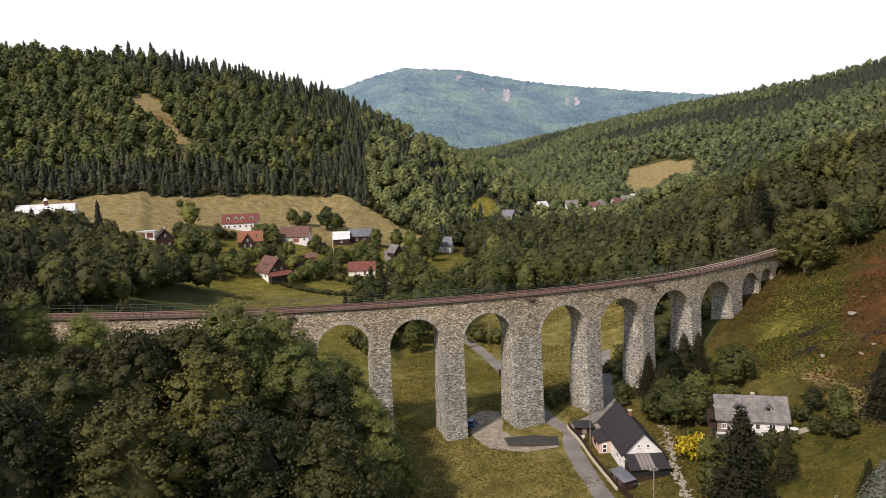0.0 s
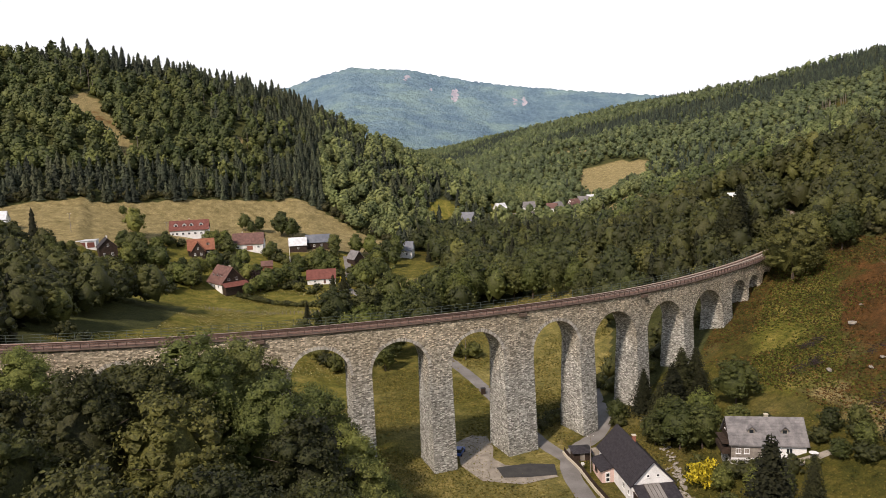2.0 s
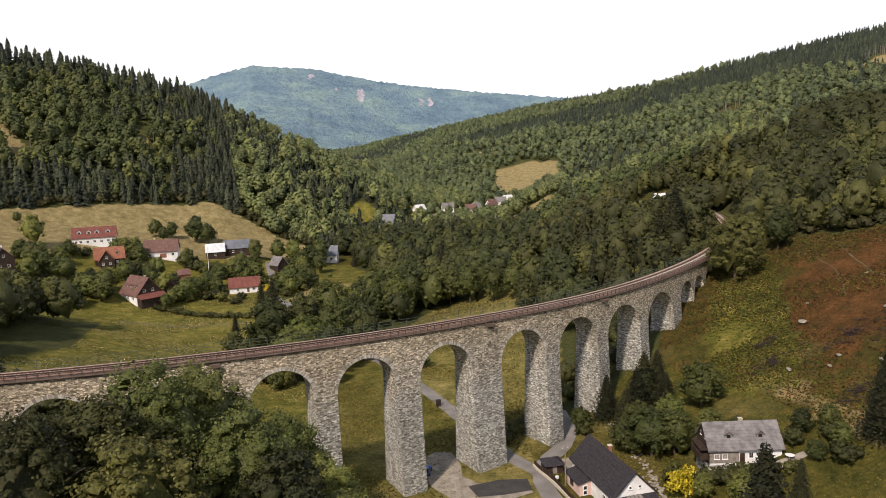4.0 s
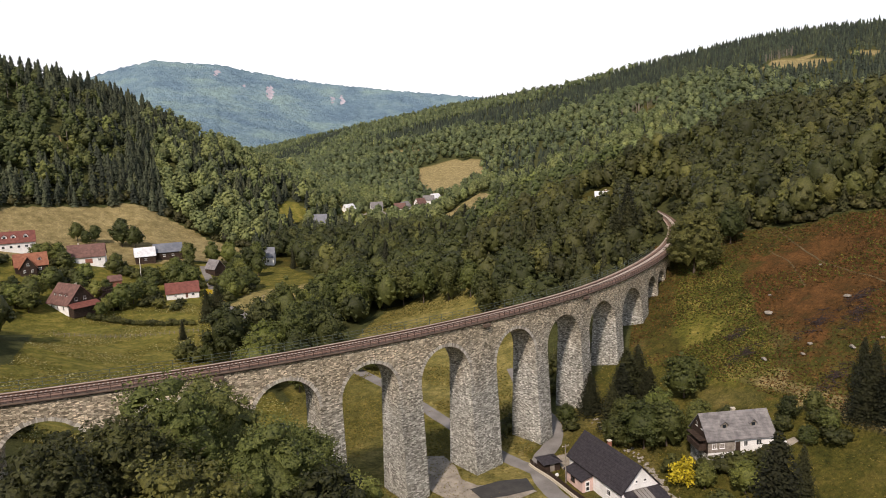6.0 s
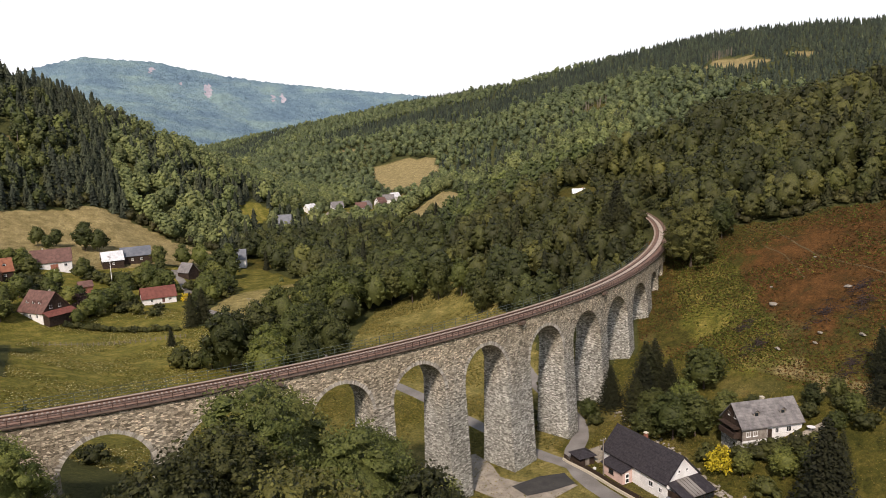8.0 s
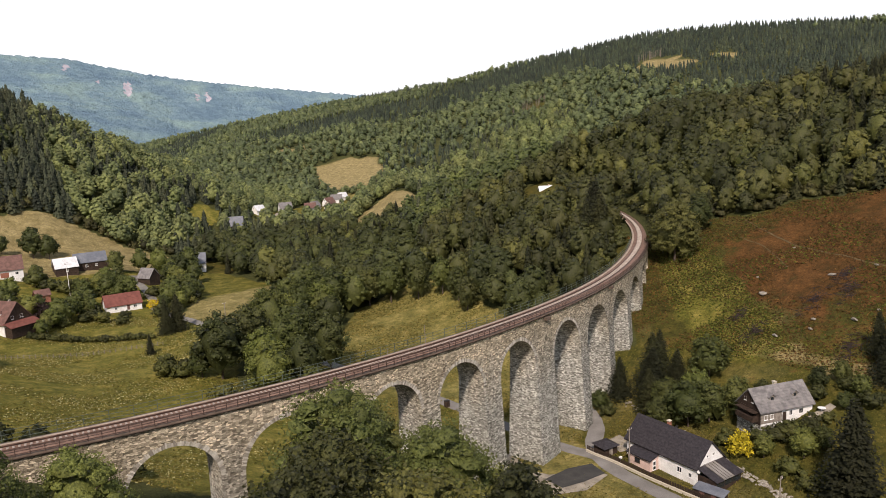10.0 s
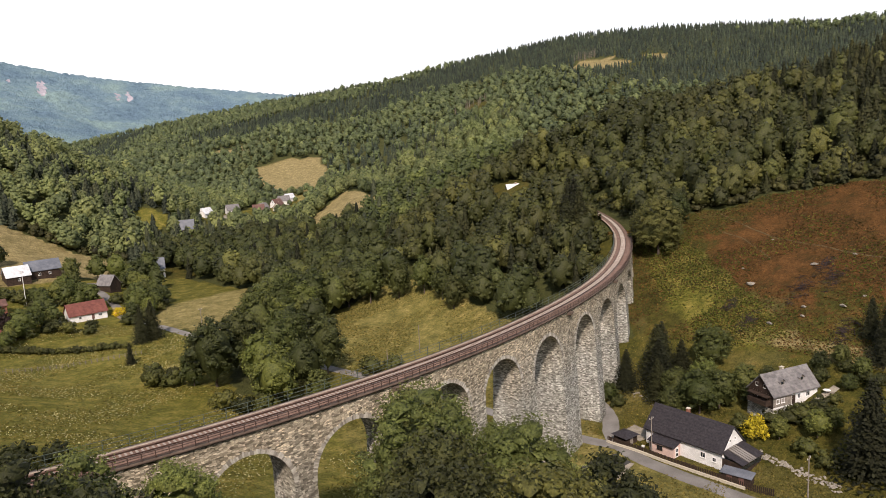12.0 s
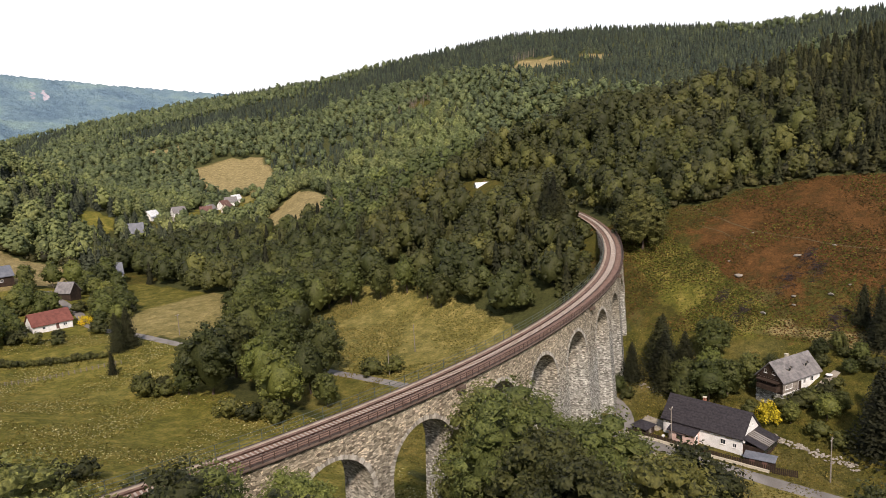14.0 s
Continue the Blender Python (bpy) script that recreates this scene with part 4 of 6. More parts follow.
def far_spruce(rng, height, radius, tiers, sides=6):
    """A distant spruce: ragged drooping skirts."""
    v, f = [], []
    for k in range(tiers):
        u = k / tiers
        zt = height * (0.1 + 0.9 * (u + 1.5 / tiers))
        zt = min(zt, height)
        zb = height * (0.06 + 0.9 * u)
        n = len(v)
        v.append((0, 0, zt))
        for j in range(sides):
            a = 2 * math.pi * j / sides + k * 0.8
            r = radius * (1 - u * 0.94) ** 0.8 * (rng.uniform(0.8, 1.25) if j % 2 else rng.uniform(0.4, 0.7))
            v.append((r * math.cos(a), r * math.sin(a), zb - 0.15 * r + rng.uniform(-0.4, 0.4)))
        f += [(n, n + 1 + j, n + 1 + (j + 1) % sides) for j in range(sides)]
    return np.array(v, float), np.array(f)


def stand_spruce(rng, height, radius, tiers, sides, sprays=0, size=0.5):
    """A spruce in a stand: ragged drooping skirts, with sprays along them when nearer."""
    v, f = far_spruce(rng, height, radius, tiers, sides)
    if sprays:
        u = rng.uniform(0, 0.93, sprays) ** 1.2
        a = rng.uniform(0, 2 * math.pi, sprays)
        rr = radius * (1 - u * 0.94) ** 0.8 * rng.uniform(0.5, 1.05, sprays)
        p = np.stack([rr * np.cos(a), rr * np.sin(a), height * (0.06 + 0.9 * u) + 0.1 * rr], -1)
        v, f = joined((v, f), leaf_quads(rng, p, np.stack([0.8 * np.cos(a), 0.8 * np.sin(a), np.full(sprays, 0.6)], -1), size, 0.35))
    return v, f


def scatter(rng, x0, x1, y0, y1, step, keep):
    """Jittered grid points for which keep(X, Y) holds."""
    gx, gy = np.meshgrid(np.arange(x0, x1, step), np.arange(y0, y1, step))
    X = gx.ravel() + rng.uniform(-0.45, 0.45, gx.size) * step
    Y = gy.ravel() + rng.uniform(-0.45, 0.45, gx.size) * step
    k = keep(X, Y)
    return X[k], Y[k]


def wooded(X, Y):
    ok = np.ones(np.shape(X), bool)
    for poly in FIELDS.values():
        ok &= ~inside(X, Y, poly)
    s, d = rail_side(X, Y)
    ok &= (np.abs(d) > 8) | (s > 285) | (s < -140)
    ok &= road_distance(X, Y) > 5
    for hx, hy in CLEAR_SITES:
        back = (X - hx) * 0.35 + (Y - hy) * 0.94          # cleared towards the viaduct to open the camera's view of each house
        side = (X - hx) * 0.94 - (Y - hy) * 0.35
        ok &= ~((np.abs(side) < 9) & (back < 9) & (back > -38))
    ok &= np.hypot(X - 170, Y - 277) > 17
    return ok


def patchy(X, Y, f=0.012, seed=0.0):
    """Slow waves that decide between spruce and broadleaf stands."""
    return np.sin(X * f + 2 * np.sin(Y * f * 0.7 + seed)) + np.sin(Y * f * 1.3 + 1.5 * np.sin(X * f * 0.9) + seed)


def stand_kind(rng, X, Y, seed, wave, bias):
    """Low: spruce; high: broadleaf."""
    return patchy(X, Y, wave, seed) + rng.normal(0, 0.55, len(X)) + (bias(X, Y) if bias else 0.0)


def tree_rows(rng, X, Y, kinds, lo, hi):
    Z = ground_z(X, Y) - 0.5
    tint = np.clip(0.35 + 0.22 * patchy(X, Y, 0.05, 1.0) + rng.normal(0, 0.16, len(X)), 0.0, 0.95)
    return [(x, y, z, int(rng.integers(len(kinds))), rng.uniform(lo, hi), tn, rng.uniform(0, 6.28)) for x, y, z, tn in zip(X, Y, Z, tint)]


TAKEN = []          # land that already carries a wood


def wood(name, x0, x1, y0, y1, land, step, share, kl, ks, label, lo=0.7, hi=1.15, seed=0.0, far="", wave=0.012, bias=None, dense=0.72, shade="", cold=""):
    """Broadleaf trees and closer-set spruces in stands, over land that no wood has taken yet."""
    def keep(X, Y):
        ok = wooded(X, Y) & seen_sector(X, Y) & land(X, Y)
        for other in TAKEN:
            ok &= ~other(X, Y)
        return ok
    X, Y = scatter(RNG, x0, x1, y0, y1, step, keep)
    kind = stand_kind(RNG, X, Y, seed, wave, bias)
    limit = np.quantile(kind, share)
    X, Y = X[kind >= limit], Y[kind >= limit]
    U, W = scatter(RNG, x0, x1, y0, y1, step * dense, keep)
    spruce = stand_kind(RNG, U, W, seed, wave, bias) < limit
    if len(X):
        forest(name, tree_rows(RNG, X, Y, kl, lo, hi), kl, label + ", broadleaf trees", M["leaf" + far + shade])
    if spruce.any():
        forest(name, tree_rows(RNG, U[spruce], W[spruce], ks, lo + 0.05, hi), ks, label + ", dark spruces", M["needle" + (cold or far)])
    TAKEN.append(lambda X, Y: land(X, Y) & (X > x0) & (X < x1) & (Y > y0) & (Y < y1))


# leafy and spruce kinds at three levels of detail
MID_LEAF = [mass_tree(RNG, h, r, 32, 1, 0.08, 0.34, 270, 0.42, bough=0.22) for h, r in ((13, 4.9), (16, 5.4), (11.5, 4.5), (14.5, 5.2))]
MID_SPRUCE = [stand_spruce(RNG, h, r, 11, 11, 170, 0.5) for h, r in ((15, 2.8), (17, 3.0), (12.5, 2.6))]
FAR_LEAF = [mass_tree(RNG, h, r, 22, 1, 0.06, 0.34, 22, 0.6, core=1, bough=0.27) for h, r in ((11.5, 4.2), (13.5, 4.6), (10, 3.9), (12.5, 4.4))]
FAR_SPRUCE = [stand_spruce(RNG, h, r, 7, 9, 46, 0.7) for h, r in ((12.5, 3.1), (14, 3.3), (10.5, 2.9), (11.5, 3.2))]
SPUR_LEAF = [mass_tree(RNG, h, r, 24, 1, 0.08, 0.34, 130, 0.38, bough=0.25) for h, r in ((11.5, 3.7), (13, 4.0), (10, 3.4), (12, 3.9))]
SPUR_SPRUCE = [stand_spruce(RNG, h, r, 8, 10, 80, 0.48) for h, r in ((10.5, 2.4), (12, 2.6), (9, 2.3))]
DIST_LEAF = [mass_tree(RNG, h, r, 5, 1, 0.08, 0.34, core=1, bough=0.4) for h, r in ((11.5, 4.1), (13, 4.4), (10, 3.8), (12, 4.2))]
DIST_SPRUCE = [stand_spruce(RNG, h, r, 3, 7) for h, r in ((10.5, 2.7), (12, 2.9), (9, 2.6), (10.5, 2.8))]


def seen_sector(X, Y):
    """Land in front of the flight."""
    return (X > -0.47 * Y - 14) & (Y > 72 + 0.125 * (X + 87))


def left_bias(X, Y):
    z = ground_z(X, Y)
    return -1.2 * ((z < 58) & (X < 10)) - 1.4 * ((z > 122) & (X < -20)) + 1.4 * (X > 10)


def left_hill(X, Y):
    return (Y > np.interp(X, (-340, -165, -90, 0), (345, 380, 410, 440))) & (ground_z(X, Y) > 10) & (Y < np.interp(X, (-420, -300, 0, 155), (560, 600, 668, 725)))


wood("forest_left_hill", -340, 8, 340, 725, left_hill, 7.6, 0.42, FAR_LEAF, FAR_SPRUCE, "dense mixed forest on the steep hill", seed=0.6, far="_mid", bias=left_bias, dense=0.68)
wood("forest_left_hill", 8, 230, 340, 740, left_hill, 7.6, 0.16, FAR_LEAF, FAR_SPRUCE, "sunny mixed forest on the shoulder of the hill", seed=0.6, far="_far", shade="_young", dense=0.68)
wood("forest_spur", 96, 400, 60, 330, lambda X, Y: (X > np.interp(Y, *FOOT) + 34) & (X < np.interp(Y, *BROW) + 18), 6.9, 0.4, SPUR_LEAF, SPUR_SPRUCE, "mixed forest on the hillside above the railway", seed=2.1, lo=0.75, cold="_spur")
wood("forest_valley", 40, 260, 205, 480, lambda X, Y: (X > 46 + np.maximum(Y - 300, 0) * 0.1) & (X < np.interp(Y, *FOOT) + 34), 8.6, 0.06, MID_LEAF, MID_SPRUCE, "broadleaf wood along the valley", seed=4.0, hi=1.1, shade="_light")
wood("forest_left_bank", -230, -46, 148, 385, lambda X, Y: X < np.interp(Y, (148, 200, 250, 300, 345, 385), (-70, -72, -56, -56, -95, -150)), 8.2, 0.15, MID_LEAF, MID_SPRUCE, "dark broadleaf wood on the bank behind the viaduct", seed=5.0, hi=1.15)
wood("forest_far_valley", 20, 700, 330, 490, lambda X, Y: (X > 20 + (Y < 520) * 30) & (X > 190 - 400 * (Y < 640)) & (X - 420 < 0.9 * (Y - 480)), 8.8, 0.16, FAR_LEAF, FAR_SPRUCE, "mixed woods in the far valley", seed=1.0, far="_mid")
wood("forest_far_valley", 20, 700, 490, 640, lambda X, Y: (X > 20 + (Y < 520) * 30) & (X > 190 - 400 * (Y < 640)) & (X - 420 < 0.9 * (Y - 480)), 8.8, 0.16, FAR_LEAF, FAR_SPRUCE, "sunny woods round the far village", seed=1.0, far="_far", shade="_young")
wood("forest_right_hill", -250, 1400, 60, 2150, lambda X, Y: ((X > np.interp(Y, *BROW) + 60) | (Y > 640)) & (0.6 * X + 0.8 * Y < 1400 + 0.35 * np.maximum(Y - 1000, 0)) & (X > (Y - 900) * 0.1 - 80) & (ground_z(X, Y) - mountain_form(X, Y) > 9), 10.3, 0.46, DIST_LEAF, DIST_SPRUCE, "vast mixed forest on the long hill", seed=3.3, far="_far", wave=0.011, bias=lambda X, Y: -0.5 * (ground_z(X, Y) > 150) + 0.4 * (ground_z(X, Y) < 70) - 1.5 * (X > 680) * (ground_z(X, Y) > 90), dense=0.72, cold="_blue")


def undergrowth(name, poly, step, size, mat, label, keep=0.8):
    """Low tufts over a piece of open land, three blades each."""
    xs, ys = [p[0] for p in poly], [p[1] for p in poly]
    X, Y = scatter(RNG, min(xs), max(xs), max(min(ys), 84), max(ys), step, lambda X, Y: inside(X, Y, poly) & (road_distance(X, Y) > 3) & (patchy(X, Y, 0.16, 2.0) + RNG.normal(0, 0.5, X.shape) > -keep))
    n = len(X)
    Z = ground_z(X, Y)
    c = np.repeat(np.stack([X, Y, Z], -1), 3, 0) + RNG.normal(0, size * 0.4, (3 * n, 3)) * np.array([1, 1, 0])
    a = RNG.uniform(0, 6.28, 3 * n)
    sz = size * RNG.uniform(0.5, 1.3, 3 * n)
    d = np.stack([np.cos(a), np.sin(a), np.zeros(3 * n)], -1) * sz[:, None] * 0.6
    top = np.stack([RNG.normal(0, 0.4, 3 * n) * sz, RNG.normal(0, 0.4, 3 * n) * sz, sz * 0.7], -1)
    V = np.stack([c - d, c + d, c + top], 1).reshape(-1, 3)
    F = np.arange(9 * n).reshape(-1, 3)
    tint = np.repeat(np.clip(0.45 + 0.2 * patchy(X, Y, 0.09, 1.0) + RNG.normal(0, 0.18, n), 0.02, 0.95), 9)
    return tagged(new(name, fast_mesh(name, V, F, M[mat], {"tint": tint})), label, "grass", kind="stuff")


undergrowth("bracken", FIELDS["bracken_slope"], 0.6, 0.42, "fern", "rust-brown bracken over the hillside", 0.75)
undergrowth("bracken", FIELDS["bracken_slope"], 1.1, 0.55, "fern_green", "green bracken clumps over the hillside", -0.35)
undergrowth("bracken", FIELDS["green_bank"], 0.6, 0.45, "fern_green", "fresh green bracken along the foot of the viaduct", 1.2)
undergrowth("meadow_grass", FIELDS["bridge_meadow"], 0.62, 0.34, "tuft", "long yellow-green grass round the stone piers", 0.5)
undergrowth("meadow_grass", FIELDS["garden_slope"], 0.8, 0.26, "tuft", "rough grass on the garden slope", 0.2)
undergrowth("meadow_grass", FIELDS["valley_meadow"], 0.9, 0.36, "tuft", "tall flowering meadow grass behind the viaduct", 0.4)
undergrowth("meadow_flowers", FIELDS["valley_meadow"], 1.0, 0.26, "umbel", "cream-coloured flower heads in the tall meadow", -0.35)
undergrowth("meadow_grass", FIELDS["bank_meadow"], 0.8, 0.42, "tuft", "dry meadow grass on the bank", 0.3)


def mountain_wood():
    """The wooded top of the far mountain: a rough canopy."""
    gx, gy = np.arange(-420, 1950, 12.0), np.concatenate([np.arange(1650, 2400, 15.0), np.arange(2400, 3340, 12.0)])
    X, Y = np.meshgrid(gx, gy)
    X = X + RNG.uniform(-5, 5, X.shape)
    G = ground_z(X, Y)
    own = G - mountain_form(X, Y) < 16
    Z = G + RNG.uniform(0, 9, X.shape)
    ny, nx = X.shape
    idx = np.arange(nx * ny).reshape(ny, nx)
    F = np.stack([idx[:-1, :-1], idx[:-1, 1:], idx[1:, 1:], idx[1:, :-1]], -1).reshape(-1, 4)
    F = F[own.ravel()[F].all(1)]
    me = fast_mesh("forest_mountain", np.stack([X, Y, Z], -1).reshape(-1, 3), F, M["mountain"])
    me.materials.append(M["scar"])
    cx, cy = X.ravel()[F].mean(1), Y.ravel()[F].mean(1)
    bare = np.zeros(len(F), bool)
    for x, y, w, l in ((478, 3150, 20, 100), (646, 2955, 34, 210), (947, 2942, 20, 110), (905, 2950, 13, 90), (560, 3010, 26, 26)):
        u, v = cx - x - 0.25 * (cy - y), cy - y
        bare |= (2 * u / w) ** 2 + (2 * v / l) ** 2 < RNG.uniform(0.3, 1.2, len(F))
    me.polygons.foreach_set("material_index", bare.astype(np.int32))
    tagged(new("forest_mountain", me), "hazy blue-green forest on the distant mountain", "forest", kind="stuff")


mountain_wood()

def trunk_row(name, pts, h, label):
    """Bare pale trunks at the edge of a cleared stand."""
    b = bmesh.new()
    for x, y in pts:
        z = gz(x, y)
        hh = h * RNG.uniform(0.7, 1.1)
        tube(b, [(x, y, z - 0.5), (x + RNG.uniform(-0.4, 0.4), y, z + hh)], [0.28, 0.16], 4)
    me = bpy.data.meshes.new(name)
    b.to_mesh(me)
    b.free()
    me.materials.append(M["paletrunk"])
    tagged(new(name, me), label, "tree trunks", kind="stuff")


trunk_row("bare_trunks", [(798 + 26 * RNG.uniform(-1, 1), 700 - RNG.uniform(0, 12)) for _ in range(34)], 12, "pale bare trunks above a clearing on the hill")
trunk_row("bare_trunks", [(572 + 28 * RNG.uniform(-1, 1), 712 - RNG.uniform(0, 14)) for _ in range(34)], 10, "pale bare trunks in the spruce stand")
trunk_row("bare_trunks", [(x, y) for x, y in ((-150, 556), (-146, 558), (-142, 553), (-118, 522), (-104, 492), (-72, 575), (-66, 572), (-56, 566), (-40, 528), (60, 505), (63, 507))], 14, "tall pale trunks beside the clear-cut")

# scrub on the railway banks and along the foot of the viaduct's far side
SCRUB = [mass_tree(RNG, h, r, 7, 1, 0.0, 0.25, 34, 0.32, 1) for h, r in ((3.0, 1.9), (4.2, 2.2), (2.2, 1.6))]


def bank(X, Y):
    s, d = rail_side(X, Y)
    inner = (d < -5.5) & (d > -17) & (s > 96) & (s < 280)
    outer = (d > 5.5) & (d < 9) & (s > 168) & (s < 280)
    west = (np.sin(s * 0.45) > 0.55) & (d > 5.5) & (d < 16) & (s < -36) & (s > -80)
    return inner | outer | west


X, Y = scatter(RNG, -110, 200, 130, 300, 2.9, bank)
a = tree_rows(RNG, X, Y, SCRUB, 0.6, 1.2)
forest("scrub", a, SCRUB, "low green scrub on the railway banks", M["leaf"])


def edge_scrub(line, off, lo, hi, label):
    """Bushes along the edge of a wood."""
    pts = smooth_line(line, 4)
    xy = []
    for p, q in zip(pts, pts[1:]):
        d = q - p
        nrm = Vector((-d.y, d.x, 0)).normalized()
        for k in range(max(1, int(d.length / 1.7))):
            r = p + d * RNG.uniform(0, 1) + nrm * RNG.uniform(0.2, 1.0) * off
            xy.append((r.x, r.y))
    X, Y = np.array(xy).T
    a = tree_rows(RNG, X, Y, SCRUB, lo, hi)
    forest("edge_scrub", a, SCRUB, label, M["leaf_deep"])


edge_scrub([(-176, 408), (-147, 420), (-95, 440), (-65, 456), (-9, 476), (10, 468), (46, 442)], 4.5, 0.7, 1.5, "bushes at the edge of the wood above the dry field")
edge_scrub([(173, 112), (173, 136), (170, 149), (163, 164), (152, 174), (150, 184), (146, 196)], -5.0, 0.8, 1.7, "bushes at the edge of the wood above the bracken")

# ---- voussoirs: dressed stones round each arch on the near face ----


def voussoir_mesh():
    bm = bmesh.new()
    box(bm, -0.5, 0.5, -0.5, 0.5, -0.5, 0.5, bevel=0.06)
    me = bpy.data.meshes.new("voussoir")
    bm.to_mesh(me)
    bm.free()
    me.materials.append(M["voussoir"])
    return me


VM = voussoir_mesh()
vr = random.Random(5)
for i, (arch, c, h, zc) in enumerate(VOUSSOIRS):
    n = int(math.pi * h / 0.24)
    if not 1 <= i <= 6:
        continue
    for k in range(n):
        a = math.pi * (k + 0.5) / n
        deep = 0.62 * vr.uniform(0.75, 1.25)
        r = h + deep / 2 - 0.02
        s, z = c - r * math.cos(a), zc + r * math.sin(a)
        x, y, z = face_point(s, z)
        ob = new("voussoir", VM)
        ob.parent = arch
        ob.matrix_basis = pose(x, y, z, 0, 0, math.degrees(heading(s))) @ Matrix.Rotation(a - math.pi / 2, 4, 'Y') @ Matrix.Diagonal((math.pi * h / n * 0.92, 0.08 + vr.uniform(0, 0.1), deep, 1))

# water spouts: stone boxes that stand out under the cornice
for s in (10.7, 62.7, 96.6):
    x, y, z = on_arc(s, -0.35, deck_z(s) - 0.45)
    ob = part("water_spout", box_bm(-0.75, 0.75, -0.5, 0.5, -0.35, 0.3, bevel=0.06), M["cornice"], viaduct, "brown stone water spout box")
    ob.matrix_basis = pose(x, y, z, 0, 0, math.degrees(heading(s)))

# ---- houses ----


def window_at(parent, x, y, z, w, h, turn, frame_mat="white", sill=True):
    """A framed window standing on a wall that faces turn degrees (0: towards -y)."""
    t = 0.09
    bm = bmesh.new()
    rim = [[bm.verts.new((sx * (w / 2 - d), yy, sz * (h / 2 - d))) for sx, sz in ((-1, -1), (1, -1), (1, 1), (-1, 1))] for d, yy in ((0, 0.03), (0, -0.07), (t, -0.07), (t, 0.03))]
    for a, b in zip(rim, rim[1:] + rim[:1]):
        for k in range(4):
            bm.faces.new((a[k], a[(k + 1) % 4], b[(k + 1) % 4], b[k]))
    bmesh.ops.recalc_face_normals(bm, faces=bm.faces)
    wf = part("window", bm, M[frame_mat], parent)
    wf.matrix_basis = pose(x, y, z, 0, 0, turn)
    if w > 0.7:
        part("mullion", box_bm(-0.03, 0.03, -0.06, 0.03, -h / 2 + t, h / 2 - t), M[frame_mat], wf)
    if sill:
        part("sill", box_bm(-w / 2 - 0.08, w / 2 + 0.08, -0.16, 0.0, -h / 2 - 0.06, -h / 2 - 0.004), M[frame_mat], wf)
    part("pane", box_bm(-w / 2 + t, w / 2 - t, -0.03, -0.01, -h / 2 + t, h / 2 - t), M["glass"], wf, "dark window pane")


def gabled_wall(L, W, h, rh, base=-2.5):
    """Walls with pointed ends; ridge along x."""
    bm = bmesh.new()
    sec = [(-W / 2, base), (W / 2, base), (W / 2, h), (0, h + rh), (-W / 2, h)]
    a = [bm.verts.new((-L / 2, y, z)) for y, z in sec]
    b = [bm.verts.new((L / 2, y, z)) for y, z in sec]
    bm.faces.new(a[::-1])
    bm.faces.new(b)
    for k in range(5):
        bm.faces.new((a[k], a[(k + 1) % 5], b[(k + 1) % 5], b[k]))
    bmesh.ops.recalc_face_normals(bm, faces=bm.faces)
    return bm


def roof_slabs(L, W, h, rh, over=0.45, thick=0.2, end=0.4):
    bm = bmesh.new()
    g = rh / (W / 2)
    e = W / 2 + over
    for sgn in (-1, 1):
        pts = [(0, h + rh + 0.06), (sgn * e, h + rh + 0.06 - g * e), (sgn * e, h + rh + 0.06 - g * e + thick), (0, h + rh + 0.06 + thick)]
        a = [bm.verts.new((-L / 2 - end, y, z)) for y, z in pts]
        b = [bm.verts.new((L / 2 + end, y, z)) for y, z in pts]
        bm.faces.new(a)
        bm.faces.new(b[::-1])
        for k in range(4):
            bm.faces.new((a[k], b[k], b[(k + 1) % 4], a[(k + 1) % 4]))
    bmesh.ops.recalc_face_normals(bm, faces=bm.faces)
    return bm


def shingle_rows(parent, L, W, h, rh, mat, over=0.45, end=0.4, row=0.55):
    """Overlapping roof courses, proud of the slab."""
    g = math.atan2(rh, W / 2)
    run = math.hypot(W / 2 + over, (W / 2 + over) * math.tan(g))
    n = int(run / row)
    for sgn in (-1, 1):
        for k in range(n):
            bm = bmesh.new()
            d0, d1 = k * run / n, (k + 1) * run / n + 0.05
            ring = []
            for d, up in ((d0, 0.0), (d1, 0.05), (d1, 0.0)):
                ring.append((sgn * d * math.cos(g), h + rh + 0.27 - d * math.sin(g) + up))
            a = [bm.verts.new((-L / 2 - end, y, z)) for y, z in ring]
            b = [bm.verts.new((L / 2 + end, y, z)) for y, z in ring]
            for q in range(3):
                bm.faces.new((a[q], b[q], b[(q + 1) % 3], a[(q + 1) % 3]))
            bmesh.ops.recalc_face_normals(bm, faces=bm.faces)
            part("roof_course", bm, mat, parent)


def chimney_at(parent, x, y, z, h=1.3, mat="brick", w=0.6):
    ch = part("chimney", box_bm(x - w / 2, x + w / 2, y - w / 2, y + w / 2, z - 1.2, z + h, bevel=0.02), M[mat], parent)
    part("chimney_cap", box_bm(x - w / 2 - 0.08, x + w / 2 + 0.08, y - w / 2 - 0.08, y + w / 2 + 0.08, z + h + 0.004, z + h + 0.14), M["cream"], parent)
    return ch


